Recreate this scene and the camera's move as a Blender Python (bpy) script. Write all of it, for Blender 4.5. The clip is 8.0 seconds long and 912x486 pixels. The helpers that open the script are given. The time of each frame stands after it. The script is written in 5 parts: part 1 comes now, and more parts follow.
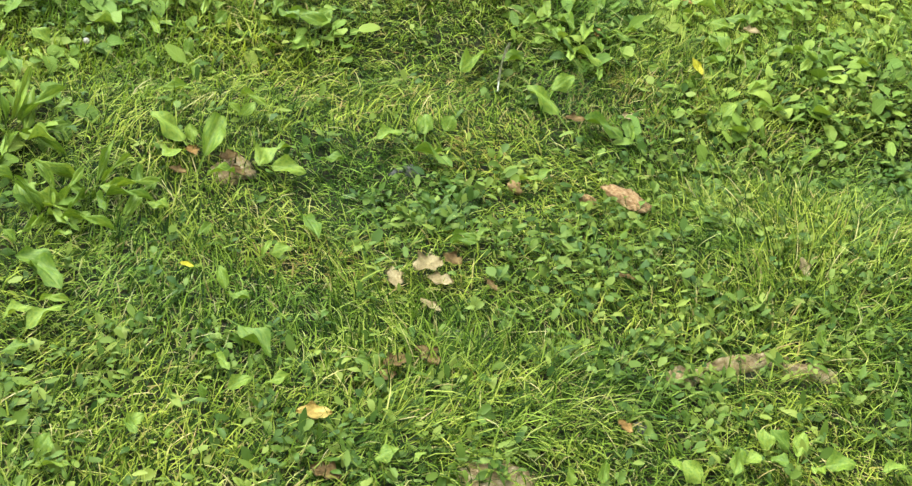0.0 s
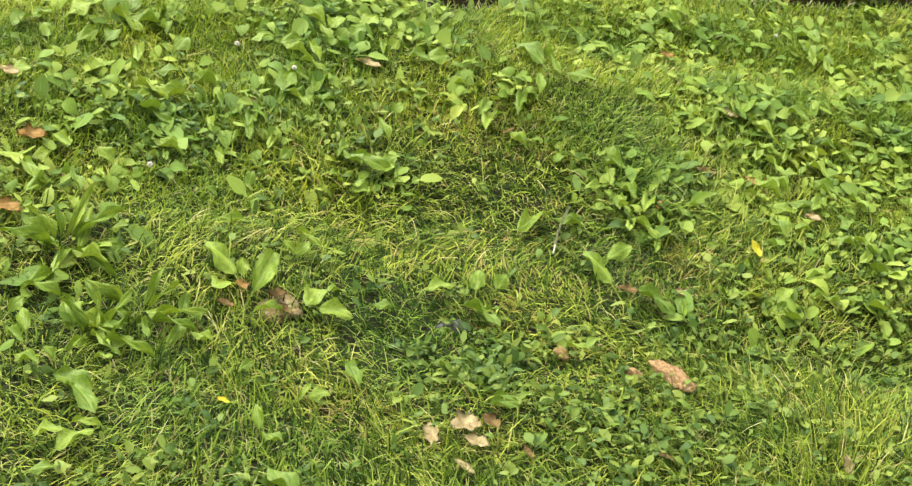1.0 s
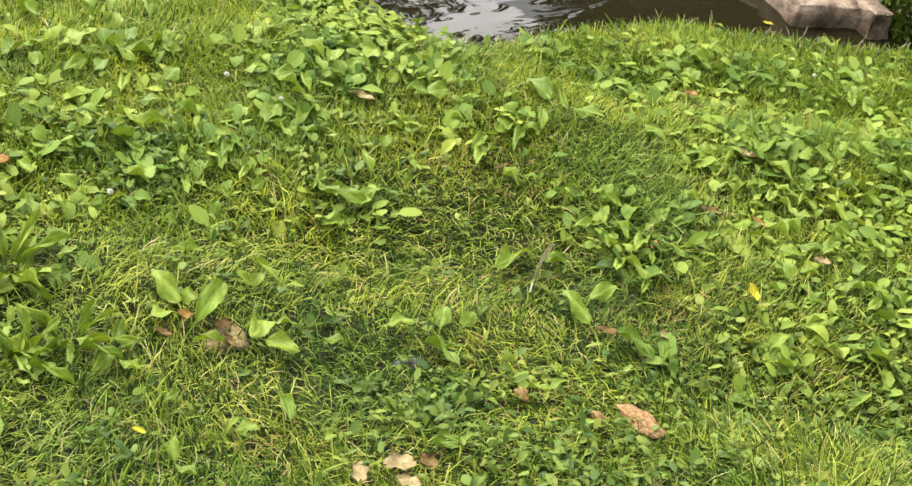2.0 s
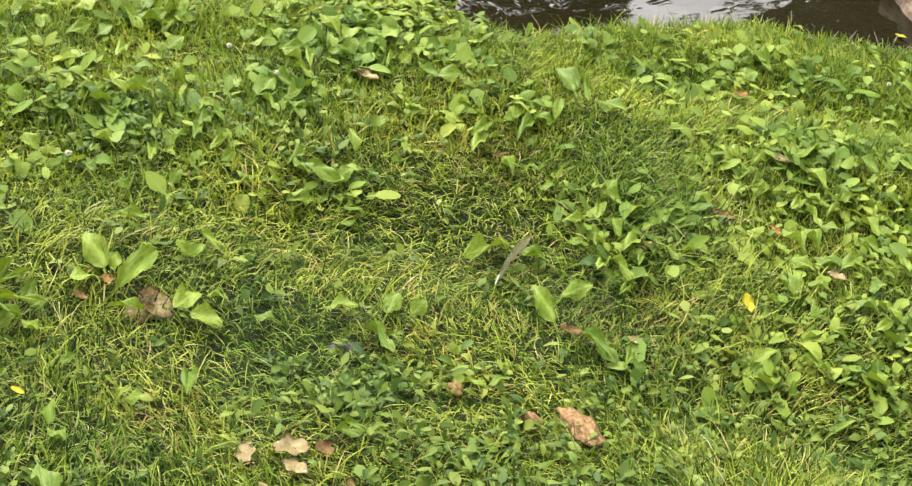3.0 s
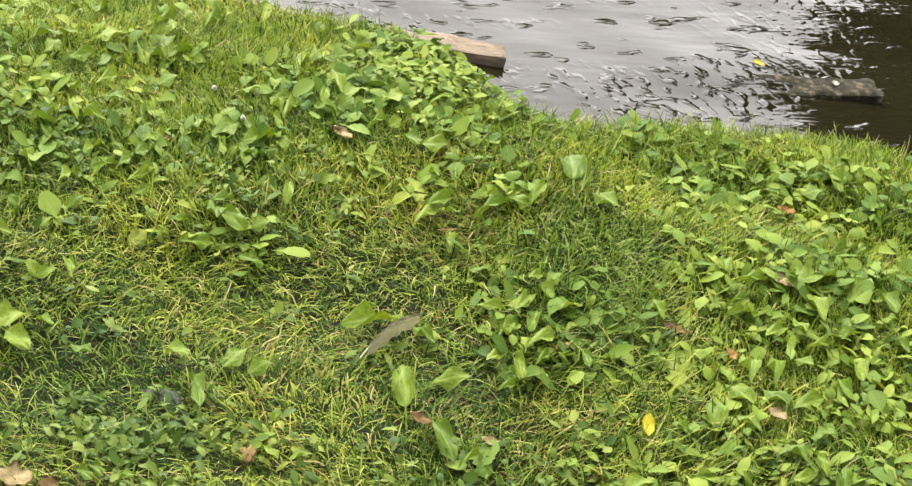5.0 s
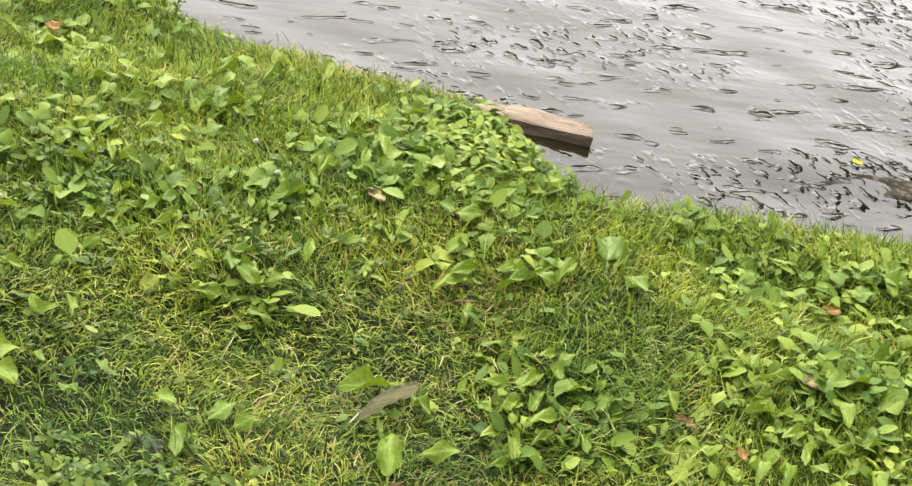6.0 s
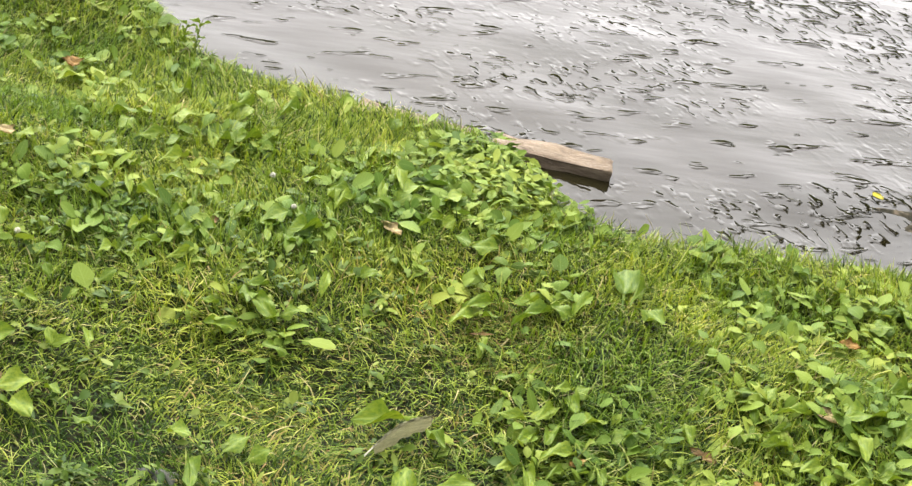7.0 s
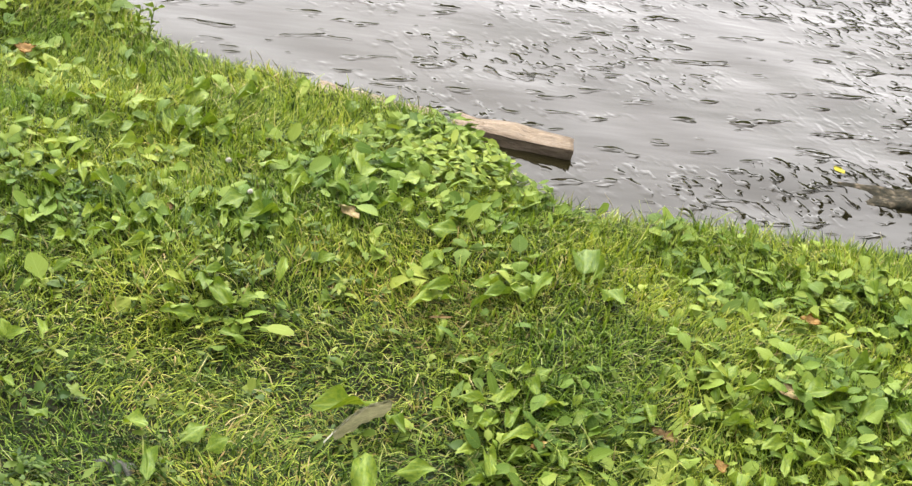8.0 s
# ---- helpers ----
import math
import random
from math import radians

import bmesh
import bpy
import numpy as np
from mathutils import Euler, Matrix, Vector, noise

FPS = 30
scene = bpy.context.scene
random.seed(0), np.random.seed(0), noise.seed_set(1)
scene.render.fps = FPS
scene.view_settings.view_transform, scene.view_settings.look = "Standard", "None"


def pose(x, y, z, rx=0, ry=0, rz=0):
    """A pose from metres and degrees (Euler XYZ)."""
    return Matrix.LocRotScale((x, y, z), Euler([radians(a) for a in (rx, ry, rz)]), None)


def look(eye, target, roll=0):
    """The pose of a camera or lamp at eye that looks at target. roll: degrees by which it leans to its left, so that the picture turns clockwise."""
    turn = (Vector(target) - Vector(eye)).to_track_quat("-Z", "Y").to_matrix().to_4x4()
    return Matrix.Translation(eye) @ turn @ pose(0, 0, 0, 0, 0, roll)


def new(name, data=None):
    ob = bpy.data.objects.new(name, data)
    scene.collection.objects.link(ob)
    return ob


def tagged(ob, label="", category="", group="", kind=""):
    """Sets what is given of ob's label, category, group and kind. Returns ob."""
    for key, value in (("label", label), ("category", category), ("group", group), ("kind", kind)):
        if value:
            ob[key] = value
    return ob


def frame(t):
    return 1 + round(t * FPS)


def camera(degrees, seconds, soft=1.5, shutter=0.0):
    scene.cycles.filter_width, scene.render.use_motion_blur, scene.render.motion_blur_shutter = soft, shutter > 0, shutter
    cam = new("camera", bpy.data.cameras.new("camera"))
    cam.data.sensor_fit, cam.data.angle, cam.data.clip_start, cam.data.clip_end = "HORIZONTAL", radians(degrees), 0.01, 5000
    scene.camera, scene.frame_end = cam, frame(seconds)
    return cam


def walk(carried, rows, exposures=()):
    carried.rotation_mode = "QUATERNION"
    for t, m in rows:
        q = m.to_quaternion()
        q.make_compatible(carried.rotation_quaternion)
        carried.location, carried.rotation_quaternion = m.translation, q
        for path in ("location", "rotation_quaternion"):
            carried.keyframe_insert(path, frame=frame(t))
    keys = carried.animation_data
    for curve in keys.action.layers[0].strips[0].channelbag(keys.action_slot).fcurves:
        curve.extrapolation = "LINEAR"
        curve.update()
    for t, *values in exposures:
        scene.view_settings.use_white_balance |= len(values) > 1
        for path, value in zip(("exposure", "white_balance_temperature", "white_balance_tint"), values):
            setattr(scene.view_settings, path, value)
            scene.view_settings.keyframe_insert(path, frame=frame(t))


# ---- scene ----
cam = camera(31.0, 8.0, soft=1.4)
PATH = [
    (0, (-0.895, -0.384, 1.603), (-0.195, 1.059, 0.408), 15.2),
    (0.5, (-0.903, -0.362, 1.599), (-0.24, 1.159, 0.482), 17.5),
    (1, (-0.889, -0.348, 1.609), (-0.251, 1.214, 0.536), 18.9),
    (1.5, (-0.801, -0.34, 1.609), (-0.229, 1.261, 0.556), 18.0),
    (1.7, (-0.708, -0.34, 1.605), (-0.177, 1.275, 0.552), 17.3),
    (2.8, (-0.159, -0.327, 1.613), (0.073, 1.327, 0.513), 15.0),
    (3, (-0.07, -0.276, 1.6), (0.109, 1.375, 0.486), 14.9),
    (3.5, (0.146, -0.173, 1.593), (0.18, 1.469, 0.452), 14.2),
    (4, (0.391, -0.109, 1.585), (0.261, 1.536, 0.454), 12.8),
    (4.5, (0.697, -0.076, 1.609), (0.431, 1.567, 0.5), 11.8),
    (4.7, (0.759, -0.038, 1.595), (0.446, 1.601, 0.493), 11.8),
    (5.8, (0.996, 0.165, 1.57), (0.443, 1.767, 0.508), 13.4),
    (6, (1.03, 0.166, 1.579), (0.444, 1.765, 0.53), 13.2),
    (6.5, (1.054, 0.17, 1.576), (0.424, 1.769, 0.553), 12.8),
    (7, (1.045, 0.171, 1.578), (0.416, 1.774, 0.56), 12.5),
    (7.5, (1.044, 0.184, 1.573), (0.435, 1.79, 0.549), 12.5),
    (8, (1.053, 0.197, 1.576), (0.467, 1.807, 0.544), 12.2),
]
walk(cam, [(t, look(eye, target, roll)) for t, eye, target, roll in PATH], exposures=[(0.0, 1.96, 5950, 0), (0.5, 1.96, 6350, 3), (1.5, 2.02, 6550, 9), (5.5, 1.95, 6500, 11), (8.0, 1.94, 6450, 12)])

# ---- light: a bright, thinly overcast sky with a soft high sun ----
SUN_ELEVATION, SUN_TURN = radians(53), radians(-34)
world = bpy.data.worlds.new("sky")
scene.world = world
world.use_nodes = True
wn, wl = world.node_tree.nodes, world.node_tree.links
sky = wn.new("ShaderNodeTexSky")
sky.sky_type, sky.sun_disc = "NISHITA", False
sky.sun_elevation, sky.sun_rotation = SUN_ELEVATION, SUN_TURN
sky.air_density, sky.dust_density, sky.ozone_density = 1.0, 3.0, 1.0
pale = wn.new("ShaderNodeHueSaturation")
pale.inputs["Saturation"].default_value = 0.24
wl.new(sky.outputs[0], pale.inputs["Color"])
wl.new(pale.outputs[0], wn["Background"].inputs["Color"])
wn["Background"].inputs["Strength"].default_value = 0.112

sun = new("sun", bpy.data.lights.new("sun", "SUN"))
sun.data.energy, sun.data.angle, sun.data.color = 2.3, radians(96), (1.0, 0.957, 0.9)
TO_SUN = Vector((math.cos(SUN_ELEVATION) * math.sin(SUN_TURN), math.cos(SUN_ELEVATION) * math.cos(SUN_TURN), math.sin(SUN_ELEVATION)))
sun.rotation_euler = TO_SUN.to_track_quat("Z", "Y").to_euler()


# ---- materials ----
def material(name, rough=0.6):
    """A node material; returns it, its nodes, a linking function and the main shader."""
    m = bpy.data.materials.new(name)
    m.use_nodes = True
    nodes, links = m.node_tree.nodes, m.node_tree.links
    shader = nodes["Principled BSDF"]
    shader.inputs["Roughness"].default_value = rough
    return m, nodes, links.new, shader


def noise_node(nodes, link, scale, detail=4.0, coords="Object", stretch=(1, 1, 1), rough=0.55, turn=0):
    at = nodes.new("ShaderNodeTexCoord")
    mapping = nodes.new("ShaderNodeMapping")
    mapping.vector_type = "TEXTURE"
    mapping.inputs["Scale"].default_value = [1 / v for v in stretch]
    mapping.inputs["Rotation"].default_value = (0, 0, radians(turn))
    link(at.outputs[coords], mapping.inputs["Vector"])
    n = nodes.new("ShaderNodeTexNoise")
    n.inputs["Scale"].default_value, n.inputs["Detail"].default_value, n.inputs["Roughness"].default_value = scale, detail, rough
    link(mapping.outputs[0], n.inputs["Vector"])
    return n.outputs["Fac"]


def ramp(nodes, link, value, *stops):
    r = nodes.new("ShaderNodeValToRGB")
    while len(r.color_ramp.elements) < len(stops):
        r.color_ramp.elements.new(0.5)
    for e, (p, c) in zip(r.color_ramp.elements, stops):
        e.position, e.color = p, (*c, 1)
    link(value, r.inputs["Fac"])
    return r.outputs["Color"]


def blend(nodes, link, a, b, fac, mode="MIX"):
    n = nodes.new("ShaderNodeMix")
    n.data_type, n.blend_type = "RGBA", mode
    for socket, v in ((n.inputs["Factor"], fac), (n.inputs["A"], a), (n.inputs["B"], b)):
        if isinstance(v, bpy.types.NodeSocket):
            link(v, socket)
        else:
            socket.default_value = v if isinstance(v, float) else (*v, 1)
    return n.outputs["Result"]


def relief(nodes, link, shader, value, strength, distance):
    b = nodes.new("ShaderNodeBump")
    b.inputs["Strength"].default_value, b.inputs["Distance"].default_value = strength, distance
    link(value, b.inputs["Height"])
    link(b.outputs[0], shader.inputs["Normal"])


def lines_fac(nodes, link, value, amount):
    n = nodes.new("ShaderNodeMath")
    n.operation = "MULTIPLY"
    link(value, n.inputs[0])
    n.inputs[1].default_value = amount
    return n.outputs[0]


def foliage(name, stops, pick, through_light=0.3, rough=0.5, veins="", patchy=9.0, gloss=0.07):
    """Leaf or blade: colour by piece, paler and yellower patches, some light passing through."""
    m, nodes, link, shader = material(name, rough)
    if pick == "island":
        chance = nodes.new("ShaderNodeNewGeometry").outputs["Random Per Island"]
    else:
        chance = nodes.new("ShaderNodeObjectInfo").outputs["Random"]
    colour = ramp(nodes, link, chance, *stops)
    wide = noise_node(nodes, link, 3.2 if pick == "island" else patchy, 4)
    tint = ramp(nodes, link, wide, (0.35, (0.75, 0.81, 0.86)), (0.65, (1.49, 1.24, 1.36)))
    colour = blend(nodes, link, colour, tint, 1.0, "MULTIPLY")
    if veins:
        at = nodes.new("ShaderNodeAttribute")
        at.attribute_name = "blade"
        parts = nodes.new("ShaderNodeSeparateXYZ")
        link(at.outputs["Vector"], parts.inputs[0])

        def sums(op, a, b=None):
            n = nodes.new("ShaderNodeMath")
            n.operation = op
            for socket, v in zip(n.inputs, (a, b)):
                if isinstance(v, bpy.types.NodeSocket):
                    link(v, socket)
                elif v is not None:
                    socket.default_value = v
            return n.outputs[0]

        off = sums("ABSOLUTE", parts.outputs["X"])
        rib = ramp(nodes, link, off, (0.0, (1, 1, 1)), (0.1, (0, 0, 0)))
        if veins == "parallel":
            side = sums("SINE", sums("MULTIPLY", off, 19.0))
        else:
            side = sums("SINE", sums("MULTIPLY", sums("SUBTRACT", parts.outputs["Y"], sums("MULTIPLY", off, 0.35)), 42.0))
        lines = ramp(nodes, link, side, (0.55, (0, 0, 0)), (1.0, (0.45, 0.45, 0.45)))
        lines = blend(nodes, link, lines, rib, 1.0, "ADD")
        colour = blend(nodes, link, colour, (0.3, 0.38, 0.1), lines_fac(nodes, link, lines, 0.2))
        relief(nodes, link, shader, lines, 0.3, -0.0012)
    link(colour, shader.inputs["Base Color"])
    shader.inputs["Specular IOR Level"].default_value = gloss
    lit = nodes.new("ShaderNodeBsdfTranslucent")
    link(blend(nodes, link, colour, (1.25, 1.2, 0.55), 1.0, "MULTIPLY"), lit.inputs["Color"])
    mix = nodes.new("ShaderNodeMixShader")
    mix.inputs["Fac"].default_value = through_light
    link(shader.outputs[0], mix.inputs[1])
    link(lit.outputs[0], mix.inputs[2])
    link(mix.outputs[0], nodes["Material Output"].inputs["Surface"])
    return m


GRASS = foliage("grass", ((0.0, (0.008, 0.022, 0.002)), (0.36, (0.026, 0.056, 0.004)), (0.72, (0.096, 0.155, 0.012)), (0.91, (0.21, 0.28, 0.028)),
                          (0.965, (0.2, 0.2, 0.045)), (1.0, (0.27, 0.23, 0.09))), "island", 0.15, 0.45, gloss=0.06)
LONG_GRASS = foliage("long_grass", ((0.0, (0.1, 0.16, 0.015)), (0.5, (0.19, 0.265, 0.03)), (0.8, (0.28, 0.34, 0.055)), (1.0, (0.34, 0.32, 0.14))), "island", 0.24, 0.42, gloss=0.1)
VERGE = foliage("verge_grass", ((0.0, (0.085, 0.155, 0.012)), (0.6, (0.165, 0.255, 0.022)), (1.0, (0.26, 0.33, 0.045))), "island", 0.28, 0.5, gloss=0.12)
CREEPER = foliage("creeping_weed_leaves", ((0.0, (0.026, 0.062, 0.006)), (0.5, (0.074, 0.128, 0.012)), (1.0, (0.15, 0.205, 0.028))), "island", 0.19, 0.5, gloss=0.16)
STRAW = foliage("straw", ((0.0, (0.13, 0.13, 0.02)), (0.6, (0.19, 0.165, 0.04)), (1.0, (0.22, 0.16, 0.06))), "island", 0.2, 0.6)
WEED = foliage("weed_leaves", ((0.0, (0.056, 0.108, 0.015)), (0.5, (0.114, 0.19, 0.02)), (1.0, (0.18, 0.25, 0.038))), "island", 0.23, 0.5, veins="side", gloss=0.1)
PLANTAIN = foliage("plantain_leaf", ((0.0, (0.076, 0.136, 0.011)), (0.6, (0.112, 0.182, 0.015)), (1.0, (0.152, 0.226, 0.024))), "object", 0.23, 0.45, veins="parallel", gloss=0.17)
SHRUB_LEAF = foliage("shrub_leaves", ((0.0, (0.04, 0.075, 0.01)), (0.6, (0.11, 0.17, 0.02)), (1.0, (0.22, 0.27, 0.05))), "island", 0.3, 0.5, gloss=0.15)
TREE_LEAF = foliage("tree_leaves", ((0.0, (0.02, 0.04, 0.008)), (1.0, (0.045, 0.07, 0.016))), "island", 0.15, 0.5)


def plain(name, stops, scale, rough, bump=0.4, depth=0.003, detail=6.0, stretch=(1, 1, 1)):
    m, nodes, link, shader = material(name, rough)
    value = noise_node(nodes, link, scale, detail, stretch=stretch)
    fine = noise_node(nodes, link, scale * 7, detail, stretch=stretch)
    colour = ramp(nodes, link, value, *stops)
    colour = blend(nodes, link, colour, ramp(nodes, link, fine, (0.3, (0.75, 0.75, 0.75)), (0.7, (1.2, 1.2, 1.2))), 1.0, "MULTIPLY")
    link(colour, shader.inputs["Base Color"])
    shader.inputs["Specular IOR Level"].default_value = 0.2
    relief(nodes, link, shader, fine, bump, depth)
    return m


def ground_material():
    """Thatch and soil, coloured extra dark to deepen the shade between the blades; turf colour further off, where no
    single blades are laid.
    """
    m = plain("darkened_thatch_soil", ((0.3, (0.007, 0.01, 0.003)), (0.5, (0.018, 0.02, 0.005)), (0.75, (0.05, 0.038, 0.014))), 70.0, 0.95, 1.0, 0.01)
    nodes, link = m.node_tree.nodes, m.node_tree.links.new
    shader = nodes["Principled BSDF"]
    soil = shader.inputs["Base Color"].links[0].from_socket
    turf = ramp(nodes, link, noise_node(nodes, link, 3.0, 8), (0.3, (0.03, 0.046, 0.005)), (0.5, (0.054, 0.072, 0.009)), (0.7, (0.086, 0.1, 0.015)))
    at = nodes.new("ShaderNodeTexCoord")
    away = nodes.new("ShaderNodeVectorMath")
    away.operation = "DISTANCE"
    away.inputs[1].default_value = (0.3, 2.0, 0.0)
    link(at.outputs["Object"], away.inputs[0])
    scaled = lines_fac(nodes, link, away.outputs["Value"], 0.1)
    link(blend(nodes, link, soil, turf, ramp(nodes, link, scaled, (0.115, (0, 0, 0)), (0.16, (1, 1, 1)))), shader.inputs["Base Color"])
    return m


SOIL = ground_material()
EARTH = plain("bare_earth", ((0.3, (0.12, 0.078, 0.033)), (0.5, (0.28, 0.2, 0.09)), (0.72, (0.48, 0.385, 0.225))), 75.0, 0.95, 1.0, 0.006)
TIMBER = plain("wet_timber", ((0.3, (0.085, 0.06, 0.036)), (0.55, (0.2, 0.15, 0.098)), (0.8, (0.32, 0.25, 0.175))), 9.0, 0.6, 0.8, 0.006, stretch=(1, 5, 5))
STONE = plain("mossy_stone", ((0.35, (0.01, 0.01, 0.004)), (0.52, (0.036, 0.03, 0.014)), (0.72, (0.2, 0.16, 0.11))), 34.0, 0.85, 0.9, 0.012)
GREY_STONE = plain("dark_grey_stone", ((0.3, (0.034, 0.035, 0.027)), (0.7, (0.085, 0.087, 0.068))), 60.0, 0.7, 0.6, 0.002)
CONCRETE = plain("weathered_concrete", ((0.36, (0.06, 0.042, 0.028)), (0.52, (0.2, 0.145, 0.1)), (0.75, (0.4, 0.315, 0.235))), 11.0, 0.8, 0.8, 0.008)
BARK = plain("bark", ((0.3, (0.032, 0.024, 0.016)), (0.7, (0.072, 0.056, 0.04))), 12.0, 0.9, 0.8, 0.02)
DRY_TAN = plain("dry_tan_leaf", ((0.3, (0.28, 0.21, 0.09)), (0.6, (0.45, 0.36, 0.18)), (0.8, (0.6, 0.51, 0.3))), 40.0, 0.7, 0.5, 0.002)
DRY_BROWN = plain("dry_brown_leaf", ((0.3, (0.1, 0.06, 0.02)), (0.6, (0.21, 0.135, 0.045)), (0.8, (0.33, 0.23, 0.09))), 40.0, 0.7, 0.5, 0.002)
DRY_ORANGE = plain("dry_orange_leaf", ((0.3, (0.18, 0.1, 0.02)), (0.6, (0.34, 0.2, 0.055)), (0.8, (0.48, 0.33, 0.12))), 40.0, 0.65, 0.5, 0.002)
DRY_GOLD = plain("dry_golden_leaf", ((0.3, (0.38, 0.25, 0.05)), (0.6, (0.55, 0.41, 0.11)), (0.8, (0.66, 0.54, 0.22))), 40.0, 0.65, 0.5, 0.002)
SEED = plain("pale_seed_heads", ((0.3, (0.2, 0.18, 0.1)), (0.7, (0.42, 0.37, 0.26))), 60.0, 0.8, 0.3, 0.001)
CHIP = plain("bark_chip", ((0.3, (0.17, 0.085, 0.03)), (0.5, (0.38, 0.225, 0.095)), (0.75, (0.56, 0.39, 0.2))), 150.0, 0.9, 1.0, 0.006)
YELLOW = plain("yellow_petal", ((0.3, (0.5, 0.44, 0.02)), (0.7, (0.66, 0.6, 0.06))), 60.0, 0.5, 0.3, 0.001)
CREAM = plain("cream_petal", ((0.3, (0.4, 0.376, 0.288)), (0.7, (0.576, 0.544, 0.44))), 80.0, 0.6, 0.3, 0.001)


def vane_material():
    """Thin barbs that let a little light pass."""
    m = plain("grey_feather", ((0.3, (0.27, 0.26, 0.14)), (0.6, (0.36, 0.345, 0.2)), (0.8, (0.46, 0.44, 0.28))), 20.0, 0.6, 0.5, 0.001, stretch=(1, 1, 9))
    nodes, link = m.node_tree.nodes, m.node_tree.links.new
    shader = nodes["Principled BSDF"]
    lit = nodes.new("ShaderNodeBsdfTranslucent")
    link(shader.inputs["Base Color"].links[0].from_socket, lit.inputs["Color"])
    mix = nodes.new("ShaderNodeMixShader")
    mix.inputs["Fac"].default_value = 0.4
    link(shader.outputs[0], mix.inputs[1])
    link(lit.outputs[0], mix.inputs[2])
    link(mix.outputs[0], nodes["Material Output"].inputs["Surface"])
    return m


VANE = vane_material()
QUILL = plain("pale_quill", ((0.3, (0.36, 0.34, 0.24)), (0.7, (0.52, 0.5, 0.38))), 30.0, 0.45, 0.2, 0.001)


def water_material():
    m, nodes, link, shader = material("pond_water", 0.03)
    murk = noise_node(nodes, link, 0.9, 4)
    link(ramp(nodes, link, murk, (0.3, (0.007, 0.006, 0.0025)), (0.7, (0.014, 0.012, 0.005))), shader.inputs["Base Color"])
    shader.inputs["IOR"].default_value, shader.inputs["Specular IOR Level"].default_value = 1.33, 0.255
    # short steep wavelets, thick in gusty streaks that lie across them and further out, with calm water between and close under the bank
    def streaky(scale, slim, turn, lo, hi, detail=3.0):
        return ramp(nodes, link, noise_node(nodes, link, scale, detail, stretch=(slim, 1, 1), rough=0.5, turn=turn), (lo, (0, 0, 0)), (hi, (1, 1, 1)))

    def times(a, b):
        return blend(nodes, link, a, b, 1.0, "MULTIPLY")

    def plus(a, b):
        return blend(nodes, link, a, b, 1.0, "ADD")

    at = nodes.new("ShaderNodeTexCoord")
    out = nodes.new("ShaderNodeVectorMath")
    out.operation = "DOT_PRODUCT"
    out.inputs[1].default_value = (0.0, 0.1, 0.0)
    link(at.outputs["Object"], out.inputs[0])
    free = ramp(nodes, link, out.outputs["Value"], (0.48, (0, 0, 0)), (0.6, (0.85, 0.85, 0.85)))
    lee = nodes.new("ShaderNodeVectorMath")
    lee.operation = "DOT_PRODUCT"
    lee.inputs[1].default_value = (0.1, 0.02, 0.0)
    link(at.outputs["Object"], lee.inputs[0])
    open_water = ramp(nodes, link, lee.outputs["Value"], (0.16, (1, 1, 1)), (0.19, (0.25, 0.25, 0.25)))
    gusts = plus(streaky(2.4, 0.4, 44, 0.54, 0.66), times(free, streaky(1.6, 0.6, 30, 0.35, 0.55)))
    fine = times(times(streaky(27.0, 0.7, -38, 0.52, 0.84, 1.0), gusts), (0.0085,) * 3)
    sparse = times(streaky(15.0, 0.42, 42, 0.6, 0.86, 2.0), (0.01,) * 3)
    swell = times(noise_node(nodes, link, 6.0, 3, stretch=(0.3, 1, 1), turn=34), (0.0045,) * 3)
    relief(nodes, link, shader, plus(times(plus(fine, sparse), open_water), swell), 1.0, 1.0)
    return m


WATER = water_material()


# ---- shape of the land ----
SHORE_X = np.array([-40, -6, -2.5, -1.3, -0.99, -0.85, -0.7, -0.6, -0.5, -0.38, -0.28, -0.2, -0.12, -0.06, 0.01, 0.08, 0.15, 0.22, 0.3, 0.36, 0.4, 0.5, 0.6, 0.72, 0.82, 0.91, 1.05, 1.16, 1.35, 1.54, 3, 6, 40])
SHORE_Y = np.array([6.0, 5.0, 3.85, 3.38, 3.203, 3.133, 3.093, 3.075, 3.11, 3.105, 3.14, 3.17, 3.165, 3.14, 3.065, 3.03, 2.977, 2.967, 2.982, 3.032, 3.042, 3.132, 3.177, 3.267, 3.352, 3.397, 3.407, 3.437, 3.467, 3.477, 3.7, 4.2, 6.0])
WATER_Z = -0.6


def shore(x):
    return np.interp(x, SHORE_X, SHORE_Y)


def smooth(a, b, v):
    s = np.clip((v - a) / (b - a), 0, 1)
    return s * s * (3 - 2 * s)


